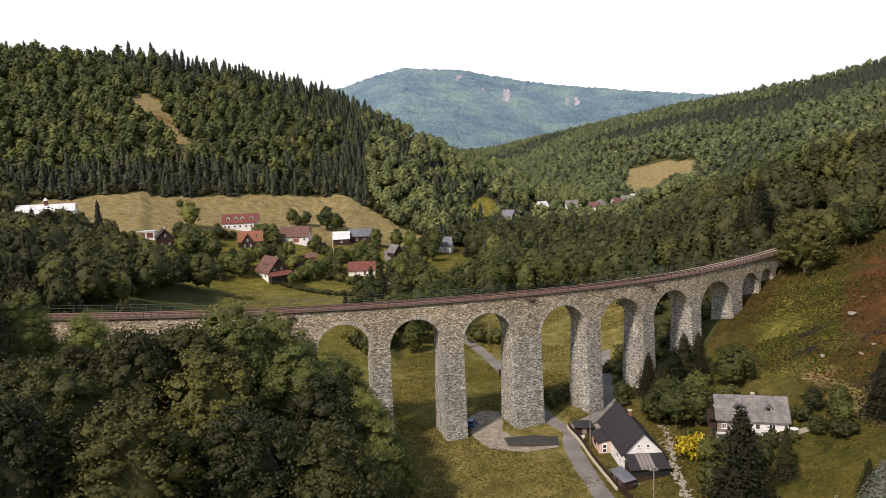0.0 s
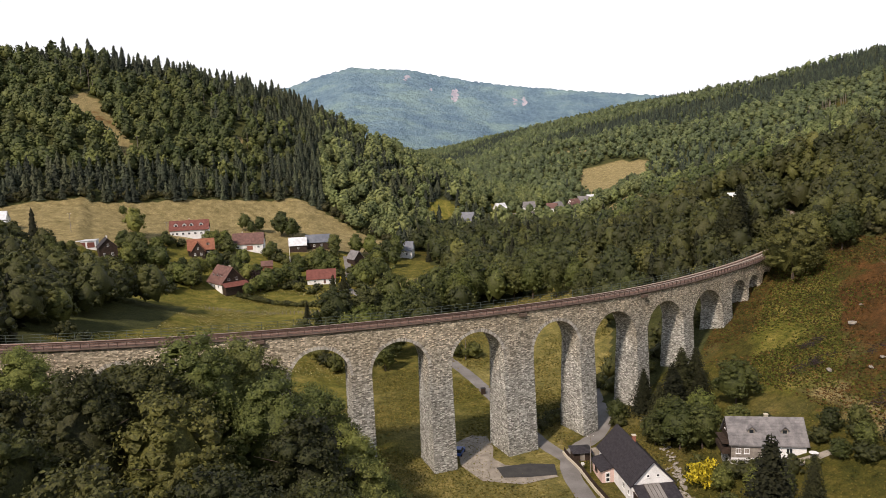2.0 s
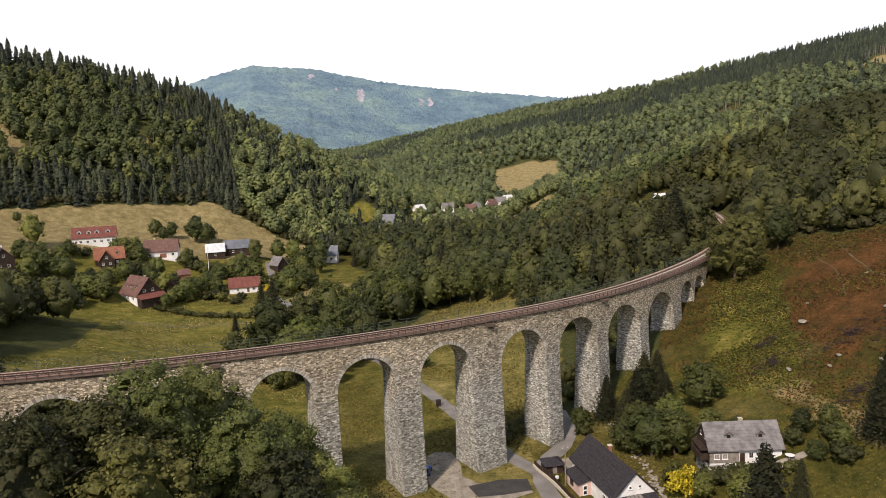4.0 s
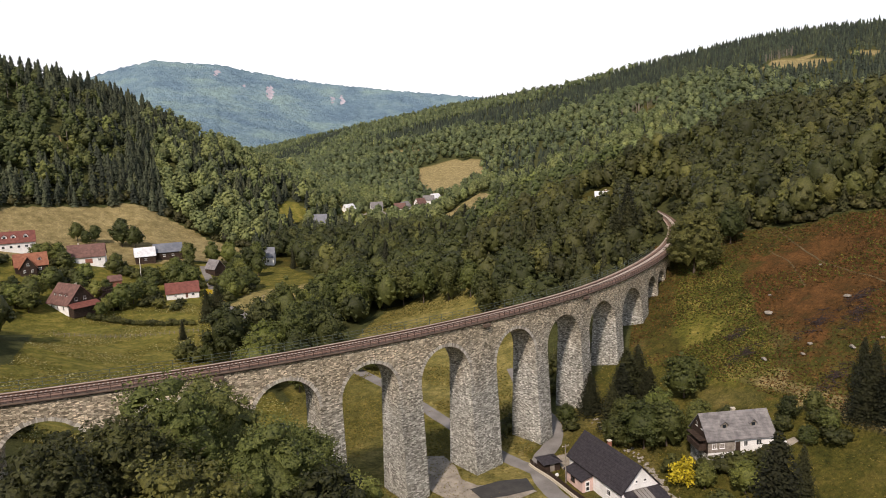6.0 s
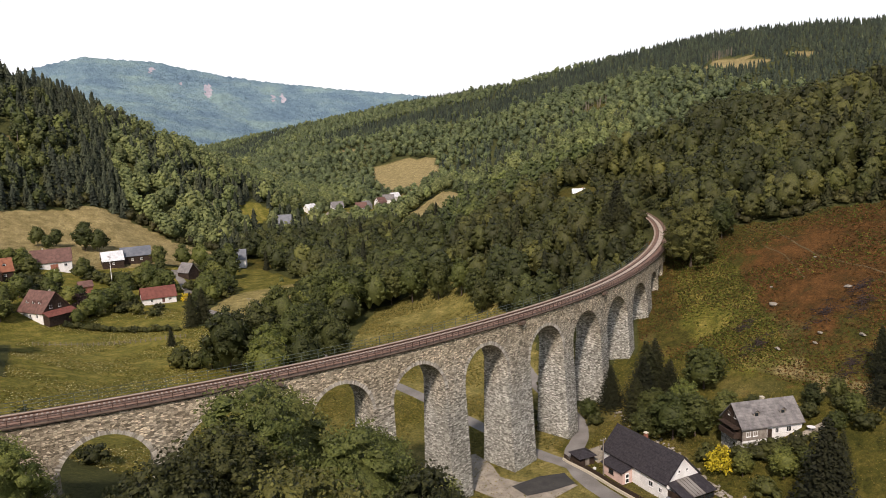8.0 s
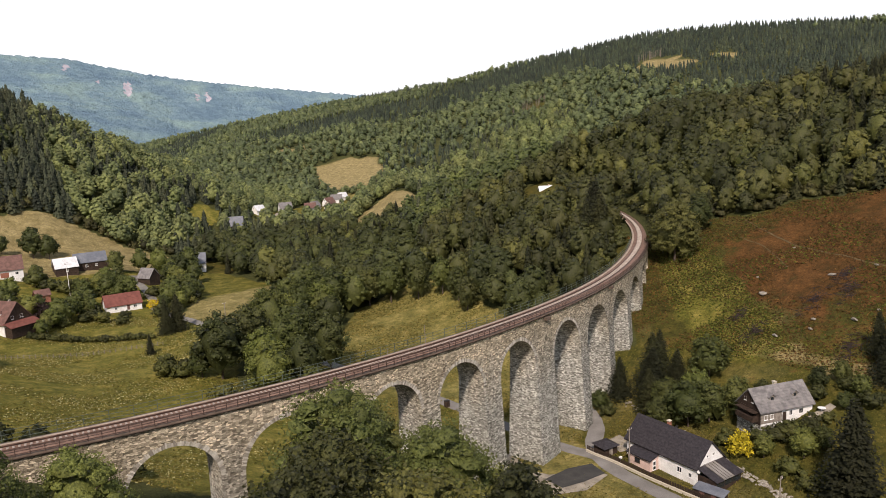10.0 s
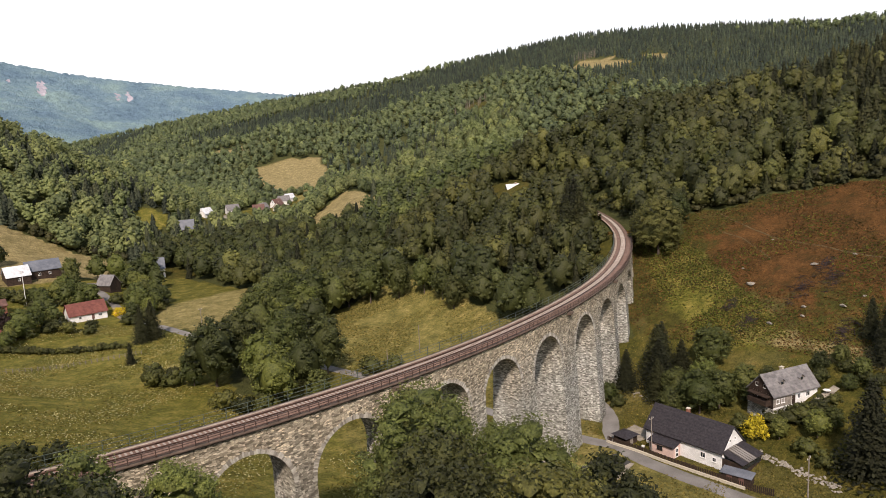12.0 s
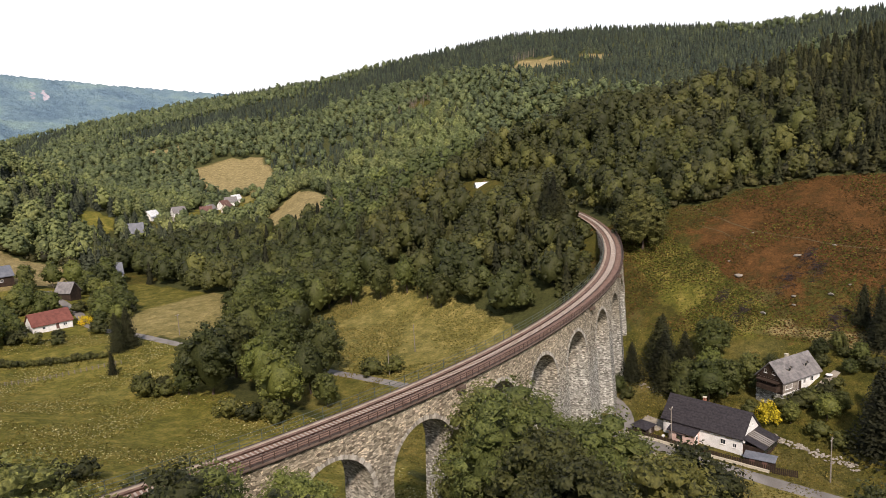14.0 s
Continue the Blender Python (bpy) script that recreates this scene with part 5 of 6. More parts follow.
def dormer_at(parent, x, W, h, rh, side, roofmat, wallmat="white", w=1.3, dh=1.2, up=0.35):
    """A small gabled dormer on one slope (side -1 or 1)."""
    g = rh / (W / 2)
    y0 = side * W / 2 * (1 - up)
    z0 = h + rh - g * abs(y0)
    d = part("dormer", bmesh.new(), M[wallmat], parent)
    bm = bmesh.new()
    back = side * max(abs(y0) - (dh + w * 0.45) / g, 0.05)
    sec = [(-w / 2, z0 - 0.1), (w / 2, z0 - 0.1), (w / 2, z0 + dh * 0.7), (0, z0 + dh * 0.7 + w * 0.45), (-w / 2, z0 + dh * 0.7)]
    a = [bm.verts.new((x + u, y0, z)) for u, z in sec]
    b = [bm.verts.new((x + u, back, z)) for u, z in sec]
    bm.faces.new(a)
    bm.faces.new(b[::-1])
    for k in range(5):
        bm.faces.new((a[k], b[k], b[(k + 1) % 5], a[(k + 1) % 5]))
    bmesh.ops.recalc_face_normals(bm, faces=bm.faces)
    bm.to_mesh(d.data)
    bm.free()
    bm = bmesh.new()
    for sg in (-1, 1):
        pts = [(0, z0 + dh * 0.7 + w * 0.45 + 0.05), (sg * (w / 2 + 0.2), z0 + dh * 0.7 - 0.18 + 0.05)]
        vs = [bm.verts.new((x + u, yy, z + t)) for t in (0, 0.1) for yy in (y0 + side * 0.25, back) for u, z in pts]
        for f in ((0, 1, 3, 2), (4, 6, 7, 5), (0, 4, 5, 1), (2, 3, 7, 6), (0, 2, 6, 4), (1, 5, 7, 3)):
            bm.faces.new([vs[q] for q in f])
    bmesh.ops.recalc_face_normals(bm, faces=bm.faces)
    part("dormer_roof", bm, M[roofmat], d)
    part("pane", box_bm(x - w * 0.28, x + w * 0.28, y0 + side * 0.02 - 0.015, y0 + side * 0.02 + 0.015, z0 + 0.15, z0 + dh * 0.7), M["glass"], d)


def house(x, y, yaw, L, W, h, rh, wall, roof, label, wins=(), dormers=(), chimneys=((0.2, 0.3),), gable=None, z=None, courses=False, doors=(), category="house", name="house", ch_mat="brick", dormer=("white", 1.3, 1.2)):
    """A gabled house; wins: side, place along it, height, width, height of the window."""
    z = gz(x, y) if z is None else z
    t = thing(name, pose(x, y, z, 0, 0, yaw), label, category)
    part("wall", gabled_wall(L, W, h, rh), M[wall], t)
    part("roof", roof_slabs(L, W, h, rh), M[roof], t)
    if courses:
        shingle_rows(t, L, W, h, rh, M[roof])
    spots = {"S": lambda u: (u, -W / 2, 0), "N": lambda u: (u, W / 2, 180), "W": lambda u: (-L / 2, -u, -90), "E": lambda u: (L / 2, u, 90)}
    for side, u, wz, ww, wh in wins:
        px, py, turn = spots[side](u)
        window_at(t, px, py, wz, ww, wh, turn)
    for side, u, ww, wh, mat in doors:
        px, py, turn = spots[side](u)
        d = part("door", box_bm(-ww / 2, ww / 2, -0.06, 0.02, 0.02, wh, bevel=0.01), M[mat], t)
        d.matrix_basis = pose(px, py, 0, 0, 0, turn)
    for u, side in dormers:
        dormer_at(t, u, W, h, rh, side, roof, dormer[0], dormer[1], dormer[2])
    for u, f in chimneys:
        chimney_at(t, u * L, f * W / 2, h + rh * (1 - abs(f)), mat=ch_mat)
    for end in (gable or ""):
        sx = -1 if end == "W" else 1
        bm = bmesh.new()
        vs = [bm.verts.new((sx * (L / 2 + o), yy, zz)) for o in (0.01, 0.07) for yy, zz in ((-W / 2, h), (W / 2, h), (0, h + rh - 0.05))]
        for f in ((0, 1, 2), (3, 5, 4), (0, 3, 4, 1), (1, 4, 5, 2), (2, 5, 3, 0)):
            bm.faces.new([vs[q] for q in f])
        bmesh.ops.recalc_face_normals(bm, faces=bm.faces)
        part("gable_boarding", bm, M["timber"], t, "dark timber gable boarding")
    return t


# white cottage with a slate roof beside the lane; its ridge runs away from the lane's bend
cot = house(52.4, 131.1, 85.4, 17.0, 7.6, 3.5, 3.9, "white", "slate", "long white cottage with a dark slate roof beside the lane",
            wins=(("N", -4.6, 1.7, 1.1, 1.1), ("W", -0.9, 4.9, 0.55, 0.55), ("W", 0.9, 4.9, 0.55, 0.55), ("N", 6.6, 1.8, 1.0, 1.1), ("N", -7.0, 1.5, 0.8, 0.9), ("S", -3, 1.8, 1.0, 1.1), ("S", 2, 1.8, 1.0, 1.1)),
            chimneys=((0.08, -0.12),), z=-0.6, courses=True)
# pink lean-to porch on the lane side
bm = bmesh.new()
vs = [bm.verts.new((xx, yy, zz)) for xx in (0.4, 6.0) for yy, zz in ((3.8, -1.2), (6.1, -1.2), (6.1, 2.15), (3.8, 2.75))]
for f in ((0, 1, 2, 3), (7, 6, 5, 4), (0, 4, 5, 1), (1, 5, 6, 2), (2, 6, 7, 3)):
    bm.faces.new([vs[q] for q in f])
bmesh.ops.recalc_face_normals(bm, faces=bm.faces)
porch = part("porch", bm, M["pink"], cot, "pink plastered lean-to porch")
bm = bmesh.new()
vs = [bm.verts.new((xx, yy, zz + t)) for t in (0.03, 0.2) for xx in (0.1, 6.3) for yy, zz in ((3.8, 2.8), (6.5, 2.07))]
for f in ((0, 1, 3, 2), (4, 6, 7, 5), (0, 4, 5, 1), (2, 3, 7, 6), (0, 2, 6, 4), (1, 5, 7, 3)):
    bm.faces.new([vs[q] for q in f])
bmesh.ops.recalc_face_normals(bm, faces=bm.faces)
part("porch_roof", bm, M["slate"], porch)
window_at(cot, 3.6, 6.1, 1.2, 1.3, 0.9, 180, "timber")
pd = part("door", box_bm(-0.45, 0.45, -0.06, 0.02, -0.1, 1.95, bevel=0.01), M["white"], porch, "white glazed door")
pd.matrix_basis = pose(0.4, 5.0, 0, 0, 0, -90)
for dz in (0.45, 1.35):
    dp = part("pane", box_bm(-0.3, 0.3, -0.075, -0.065, dz - 0.3, dz + 0.32), M["glass"], porch)
    dp.matrix_basis = pose(0.4, 5.0, 0, 0, 0, -90)
part("plinth", box_bm(0.34, 6.06, 3.8, 6.16, -1.3, -0.15), M["timber"], porch, "dark plinth")
# glazed veranda under the front gable
ver = part("veranda", bmesh.new(), M["timber"], cot, "dark timber veranda with a glazed lean-to roof")
bm = box_bm(-12.42, -12.24, -3.6, 3.6, 1.9, 2.05)
bm.to_mesh(ver.data)
bm.free()
for yy in (-3.5, -1.2, 1.2, 3.5):
    part("veranda_post", box_bm(-12.4, -12.26, yy - 0.07, yy + 0.07, -1, 1.89), M["timber"], ver)
part("veranda_parapet", box_bm(-12.38, -12.3, -3.4, 3.4, -1, 0.75), M["timber"], ver)
for yy in (-3.57, 3.47):
    part("veranda_side", box_bm(-12.25, -8.5, yy, yy + 0.1, -1, 2.2), M["timber"], ver)


def lean_roof(y0, y1, lift, mat, nm, lb=""):
    b2 = bmesh.new()
    vv = [b2.verts.new((xx, yy, zz + t)) for t in (lift, lift + 0.12) for yy in (y0, y1) for xx, zz in ((-8.5, 3.3), (-12.8, 2.05))]
    for f in ((0, 1, 3, 2), (4, 6, 7, 5), (0, 4, 5, 1), (2, 3, 7, 6), (0, 2, 6, 4), (1, 5, 7, 3)):
        b2.faces.new([vv[q] for q in f])
    bmesh.ops.recalc_face_normals(b2, faces=b2.faces)
    part(nm, b2, M[mat], ver, lb)


lean_roof(-3.8, -1.1, 0.05, "slate", "veranda_roof")
lean_roof(1.8, 3.8, 0.05, "slate", "veranda_roof")
lean_roof(-1.1, 1.8, 0.1, "asphalt", "veranda_glazing", "dull glass roof panels")
for k in range(5):
    yy = -1.1 + k * 0.72
    b2 = bmesh.new()
    tube(b2, [(-8.5, yy, 3.56), (-12.8, yy, 2.31)], [0.04, 0.04], 4)
    part("glazing_bar", b2, M["timber"], ver)
part("pane", box_bm(-12.36, -12.33, -3.4, 3.4, 0.76, 1.88), M["glass"], ver)
part("terrace", box_bm(-13.6, -12.45, -3.6, 3.4, -1.2, -0.25), M["cream"], cot, "pale concrete terrace")
b2 = bmesh.new()
bmesh.ops.create_cone(b2, cap_ends=True, segments=20, radius1=0.5, radius2=0.44, depth=0.12)
dish = part("satellite_dish", b2, M["white"], cot, "white satellite dish")
dish.matrix_basis = pose(-8.75, 3.6, 2.9, 0, -75, 0)
b2 = bmesh.new()
tube(b2, [(-8.5, 3.6, 2.7), (-8.75, 3.6, 2.88)], [0.04, 0.04], 5)
part("dish_arm", b2, M["greywood"], cot)

# outhouse behind the cottage, the fence along the lane, the shed with a blue roof
out = thing("outhouse", pose(46.7, 143.2, gz(46.7, 143.2), 0, 0, -8), "small dark outhouse with a shallow slate roof", "shed")
part("wall", box_bm(-1.7, 1.7, -1.6, 1.6, -1, 1.75), M["timber"], out)
b2 = bmesh.new()
bmesh.ops.create_cone(b2, cap_ends=True, segments=4, radius1=3.0, radius2=0.5, depth=0.75, matrix=pose(0, 0, 2.14, 0, 0, 45))
part("roof", b2, M["slate"], out)
part("door", box_bm(-0.45, 0.45, -1.66, -1.58, 0, 1.7), M["greywood"], out)
flat_patch("yard_paving", [(48.6, 141), (50.2, 146.5), (54.5, 146), (53.5, 141), (51, 140.4)], M["gravel"], "grey paved yard behind the cottage", 0.15)

FENCE = smooth_line(((44.0, 146.0), (43.9, 143.6), (44.3, 138), (44.0, 129), (44.2, 121), (44.4, 116), (45.2, 112)), 6)
fence = thing("fence", Matrix(), "low cream wall topped by dark plank fencing along the lane", "fence")
for a, b in zip(FENCE, FENCE[1:]):
    d = b - a
    ang, ln = math.degrees(math.atan2(d.y, d.x)), d.length
    zz = gz((a.x + b.x) / 2, (a.y + b.y) / 2)
    if a.y > 117:
        ob = part("footing", box_bm(-ln / 2, ln / 2, -0.14, 0.14, -0.6, 0.55), M["cream"], fence, "cream concrete footing wall")
        ob.matrix_basis = pose((a.x + b.x) / 2, (a.y + b.y) / 2, zz, 0, 0, ang)
    n = max(1, int(ln / 0.28))
    for k in range(n):
        ob = part("plank", box_bm(-0.125, 0.125, 0.02, 0.06, 0.45 if a.y > 117 else -0.2, 1.35 + 0.04 * math.sin(k * 2.1 + a.y)), M["timber"], fence)
        ob.matrix_basis = pose(a.x + d.x * (k + 0.5) / n + 0.2, a.y + d.y * (k + 0.5) / n, zz, 0, 0, ang)
shed = thing("garden_shed", pose(46.2, 119.0, gz(46.2, 119.0), 0, 0, -84), "low dark wooden shed with a blue-grey roof", "shed")
part("wall", box_bm(-2.6, 2.6, -1.0, 1.0, -0.8, 1.7), M["timber"], shed)
sr = part("roof", box_bm(-2.9, 2.9, -1.3, 1.3, -0.06, 0.06, bevel=0.02), M["blueroof"], shed)
sr.matrix_basis = pose(0, 0, 1.86, 8, 0, 0)
for x in (-1.2, 1.0):
    part("door", box_bm(x - 0.5, x + 0.5, -1.05, -0.98, -0.1, 1.5), M["brownroof"], shed)
bin_ = thing("letter_box", pose(45.0, 138.0, gz(45, 138)), "white letter box on a post inside the fence", "letter box")
part("post", box_bm(-0.06, 0.06, -0.06, 0.06, -0.3, 1.0), M["white"], bin_)
part("box", box_bm(-0.3, 0.3, -0.22, 0.22, 1.0, 1.5, bevel=0.04), M["white"], bin_)

# timbered house on the slope
hb = house(72.4, 121.6, -19.7, 12.4, 6.4, 2.9, 3.4, "white", "greyroof", "old white and timber house with a grey roof, on the slope",
           wins=(("S", 3.4, 1.6, 1.1, 1.1), ("S", 0.9, 1.6, 0.8, 1.1), ("S", -3.6, 1.5, 0.9, 1.0), ("S", -5.0, 1.5, 0.9, 1.0), ("W", -1.0, 4.3, 0.7, 0.8), ("W", 1.0, 4.3, 0.7, 0.8), ("W", -1.2, 1.5, 0.9, 1.1), ("W", 1.3, 1.5, 0.9, 1.1)),
           dormers=((-2.6, -1), (2.9, -1)), dormer=("greywood", 1.2, 1.2), chimneys=((0.05, 0.3),), gable="W", z=6.5, doors=(("S", -0.6, 0.9, 2.0, "timber"),), ch_mat="cream", courses=True)
part("plinth", box_bm(-6.3, 6.3, -3.3, 3.3, -3.0, -0.1), M["stone"], hb, "grey stone plinth")
part("timber_wall", box_bm(-6.27, -6.21, -3.2, 3.2, 0.0, 2.86), M["timber"], hb, "dark timber end wall")
part("timber_wall", box_bm(-6.2, -1.2, -3.26, -3.21, 0.3, 2.8), M["greywood"], hb, "grey weathered timber wall")
part("balcony", box_bm(-7.6, -6.3, -2.6, 2.2, 0.6, 1.6), M["timber"], hb, "dark timber balcony")
part("side_roof", box_bm(-7.6, -6.3, -2.7, 2.4, 2.45, 2.6), M["timber"], hb)
b2 = bmesh.new()
bmesh.ops.create_cone(b2, cap_ends=True, segments=18, radius1=0.42, radius2=0.36, depth=0.1)
d2 = part("satellite_dish", b2, M["white"], hb, "white satellite dish")
d2.matrix_basis = pose(6.6, 1.2, 4.6, 60, 30, 0)
flat_patch("terrace", [(73, 117), (76, 115.8), (79.5, 114.2), (79, 112.8), (75.5, 113.8), (72.4, 115.4)], M["gravel"], "pale stone terrace in front of the timbered house", 0.12)
gt = thing("garden_table", pose(77, 114.6, gz(77, 114.6) + 0.12), "round white garden table on the terrace", "table")
b2 = bmesh.new()
bmesh.ops.create_cone(b2, cap_ends=True, segments=20, radius1=0.75, radius2=0.75, depth=0.06, matrix=pose(0, 0, 0.73))
part("tabletop", b2, M["white"], gt)
b2 = bmesh.new()
tube(b2, [(0, 0, 0), (0, 0, 0.7)], [0.06, 0.06], 8)
part("leg", b2, M["white"], gt)

# ---- village ----
W_S = tuple(("S", u, 1.6, 1.2, 1.2) for u in (-6, -3, 0, 3, 6))
house(-64, 404, 3, 19, 9, 3.6, 4.4, "white", "redroof", "long white house with a red tile roof and small dormers", wins=W_S + (("S", -8, 1.6, 1.1, 1.2), ("S", 8, 1.6, 1.1, 1.2)), dormers=((-6.5, -1), (-2.3, -1), (1.2, -1), (6, -1)), dormer=("white", 2.0, 1.5), chimneys=((0.0, 0.1),))
house(-55, 374, 8, 12, 8, 3.2, 4.6, "timber", "orangeroof", "dark timber cottage with an orange tile roof", wins=(("S", -3, 1.5, 1.0, 1.1), ("S", 3, 1.5, 1.0, 1.1)), dormers=((3.2, -1),))
hx = house(-56, 370.5, -82, 7, 6, 3.2, 4.2, "timber", "orangeroof", "dark timber wing with an orange tile roof", wins=(("E", -1.4, 1.7, 0.9, 1.1), ("E", 1.4, 1.7, 0.9, 1.1), ("E", 0, 4.4, 0.9, 1.0)), chimneys=())
h4 = house(-40, 333, -58, 14, 11, 3.2, 6.4, "white", "brownroof", "large brown-roofed house with a dark timber gable", wins=(("E", -2.2, 4.8, 1.1, 1.2), ("E", 1.2, 4.8, 1.1, 1.2), ("S", -4, 1.7, 1.1, 1.2), ("S", 0, 1.7, 1.1, 1.2), ("S", 4, 1.7, 1.1, 1.2)), dormers=((-4, -1), (-0.5, -1), (3, -1)), gable="E", chimneys=((0.2, 0.15),), ch_mat="cream")
pr = part("porch_roof", box_bm(-2.0, 2.0, -5.8, 5.8, -0.08, 0.08), M["redroof"], h4, "red porch roof")
pr.matrix_basis = pose(8.9, 0, 2.7, 0, 22, 0)
part("porch_wall", box_bm(7.1, 10.3, -5.4, 5.4, -1.5, 2.0), M["timber"], h4)
house(-34, 397, -4, 15.5, 10, 3.2, 5.0, "white", "brownroof", "white house with a broad dull brown roof", wins=(("S", -5, 1.5, 1.2, 1.2), ("S", 5.4, 1.5, 1.2, 1.2), ("W", 0, 4.6, 1.0, 1.1), ("W", -2, 1.6, 1.0, 1.2)), doors=(("S", 1, 3.0, 2.1, "brick"),), chimneys=((-0.2, 0.1),), ch_mat="cream")
house(-9, 405, 0, 9, 9, 3.0, 3.6, "timber", "tinroof", "dark house with a pale metal roof", wins=(("S", 0, 1.5, 1.0, 1.0),), chimneys=((-0.3, 0.4),))
house(2, 409, -3, 13, 9, 3.2, 3.6, "timber", "blueroof", "dark house with a blue-grey metal roof", wins=(("S", 2, 1.5, 1.1, 1.1), ("S", -2, 1.5, 1.1, 1.1)), chimneys=())
rh_ = house(1.5, 350.5, -3, 13, 8.6, 2.4, 3.6, "white", "redroof", "low white house with a plain red roof", wins=(("S", 4, 1.2, 1.3, 0.9), ("S", -3, 1.2, 1.0, 0.9)), doors=(("S", 1.5, 1.0, 1.9, "brownroof"),), chimneys=())
house(-92, 352, -70, 9, 7.5, 4.6, 3.8, "timber", "slate", "dark gabled cottage with a white balcony", wins=(("E", -1.6, 1.5, 1.0, 1.2), ("E", 1.6, 1.5, 1.0, 1.2), ("E", 0, 5.6, 0.9, 1.0)), chimneys=((-0.2, 0.1),), ch_mat="white")
gr = thing("garage", pose(-102, 360, gz(-102, 360), 0, 0, 3), "white garage with two red doors", "garage")
part("wall", box_bm(-4, 4, -3, 3, -1.5, 3.0), M["white"], gr)
part("roof", box_bm(-4.3, 4.3, -3.3, 3.3, 3.004, 3.25), M["tinroof"], gr)
for u in (-1.9, 1.9):
    part("door", box_bm(u - 1.5, u + 1.5, -3.08, -2.98, 0, 2.4), M["redroof"], gr)
sch = house(-152, 372, 8, 26, 10, 4.2, 4.4, "white", "tinroof", "long white building with a pale metal roof and a small turret", wins=tuple(("S", u, 2.0, 1.1, 1.6) for u in (-10, -6, -2, 2, 6, 10)), chimneys=(), courses=False)
tur = part("turret", box_bm(-0.8, 0.8, -0.8, 0.8, 8.0, 10.6), M["redroof"], sch, "small red roof turret")
b2 = bmesh.new()
bmesh.ops.create_cone(b2, cap_ends=True, segments=8, radius1=1.3, radius2=0.05, depth=1.6, matrix=pose(0, 0, 11.4))
part("turret_cap", b2, M["white"], tur)
house(20, 381, -60, 7, 6, 3.0, 3.6, "timber", "greyroof", "small dark wooden barn with a grey roof", chimneys=(), name="barn", category="barn")
house(-24, 366, 5, 5, 4, 2.4, 1.8, "brick", "brownroof", "small brown garden hut", chimneys=(), courses=False, name="garden_hut", category="hut")
house(50, 410, -20, 10, 8, 4.0, 4.5, "white", "blueroof", "pale house with a blue-grey roof among trees", wins=(("S", -2, 2, 1, 1.2), ("S", 2, 2, 1, 1.2)))
house(112, 515, -25, 9, 8, 5.0, 5.5, "timber", "blueroof", "dark gabled house with a blue-grey roof", gable="W", wins=(("S", 0, 2, 1, 1.2),))
house(178, 289, -35, 6.6, 5.2, 3.2, 2.2, "white", "tinroof", "white house with a pale roof in the woods", z=34.5, wins=(("S", -2, 1.8, 1.2, 1.2), ("S", 2, 1.8, 1.2, 1.2)), courses=False)
for k, (x, y, yaw, wall, roof) in enumerate(((156, 583, 20, "white", "tinroof"), (204, 590, -30, "white", "brownroof"), (211, 596, 25, "white", "greyroof"), (258, 633, 10, "white", "tinroof"), (232, 610, 15, "white", "brownroof"))):
    house(x, y, yaw, 9, 7, 3.4, 3.8, wall, roof, "white house with a %s roof in the far village" % {"tinroof": "pale metal", "brownroof": "brown tile", "greyroof": "grey", "blueroof": "blue-grey"}[roof], wins=(("S", -2.5, 2, 1.1, 1.3), ("S", 2.5, 2, 1.1, 1.3), ("W", 0, 5, 1, 1.1)), courses=False)
for x, y, yaw, wall, roof, kind in ((188, 604, -10, "white", "greyroof", "white house with a weathered grey roof in the far village"), (222, 588, 35, "cream", "brownroof", "cream house with a brown tile roof in the far village"), (246, 622, -20, "white", "greyroof", "white house with a plain grey roof in the far village")):
    house(x, y, yaw, 10, 7.5, 3.6, 4.0, wall, roof, kind, wins=(("S", -2.8, 2, 1.1, 1.3), ("S", 2.8, 2, 1.1, 1.3), ("W", 0, 5, 1, 1.1)), courses=False)
flat_patch("yard", [(166, 582), (178, 600), (192, 602), (190, 584), (178, 574)], M["gravel"], "pale gravel yard in the far village", 0.3)

# ---- poles, car, roadside and railway fixtures ----


def utility_pole(x, y, h, mat, label, arms=1, lamp=False):
    t = thing("utility_pole", pose(x, y, gz(x, y)), label, "pole")
    b = bmesh.new()
    tube(b, [(0, 0, -0.8), (0, 0, h)], [0.15, 0.09], 8)
    part("pole", b, M[mat], t)
    for k in range(arms):
        part("crossarm", box_bm(-0.7, 0.7, -0.05, 0.05, h - 0.45 - 0.5 * k, h - 0.33 - 0.5 * k), M["greywood"], t)
        for u in (-0.6, 0.6):
            part("insulator", box_bm(u - 0.05, u + 0.05, -0.05, 0.05, h - 0.326 - 0.5 * k, h - 0.14 - 0.5 * k, bevel=0.02), M["white"], t)
    if lamp:
        part("lamp_head", box_bm(-0.1, 0.6, -0.1, 0.1, h - 0.1, h + 0.06, bevel=0.04), M["greywood"], t)
    return t


utility_pole(46.1, 136.7, 7.6, "greywood", "weathered wooden utility pole by the fence")
utility_pole(47.0, 107.0, 8.5, "greywood", "weathered wooden utility pole with a lamp arm", lamp=True)
utility_pole(26, 303, 7.5, "greywood", "wooden utility pole beside the valley road")
utility_pole(58, 222, 8.5, "greywood", "thin pole in the bank meadow", arms=0)
utility_pole(39.5, 214, 7.0, "greywood", "thin pole beside the road", arms=0)
utility_pole(-13, 374, 14, "white", "tall pale concrete utility pole in the village", arms=2)
utility_pole(-71, 380, 12, "greywood", "wooden utility pole in the village")
utility_pole(-112, 372, 9, "greywood", "wooden utility pole at the dry field")
utility_pole(12, 400, 9, "greywood", "wooden utility pole beside the village road")

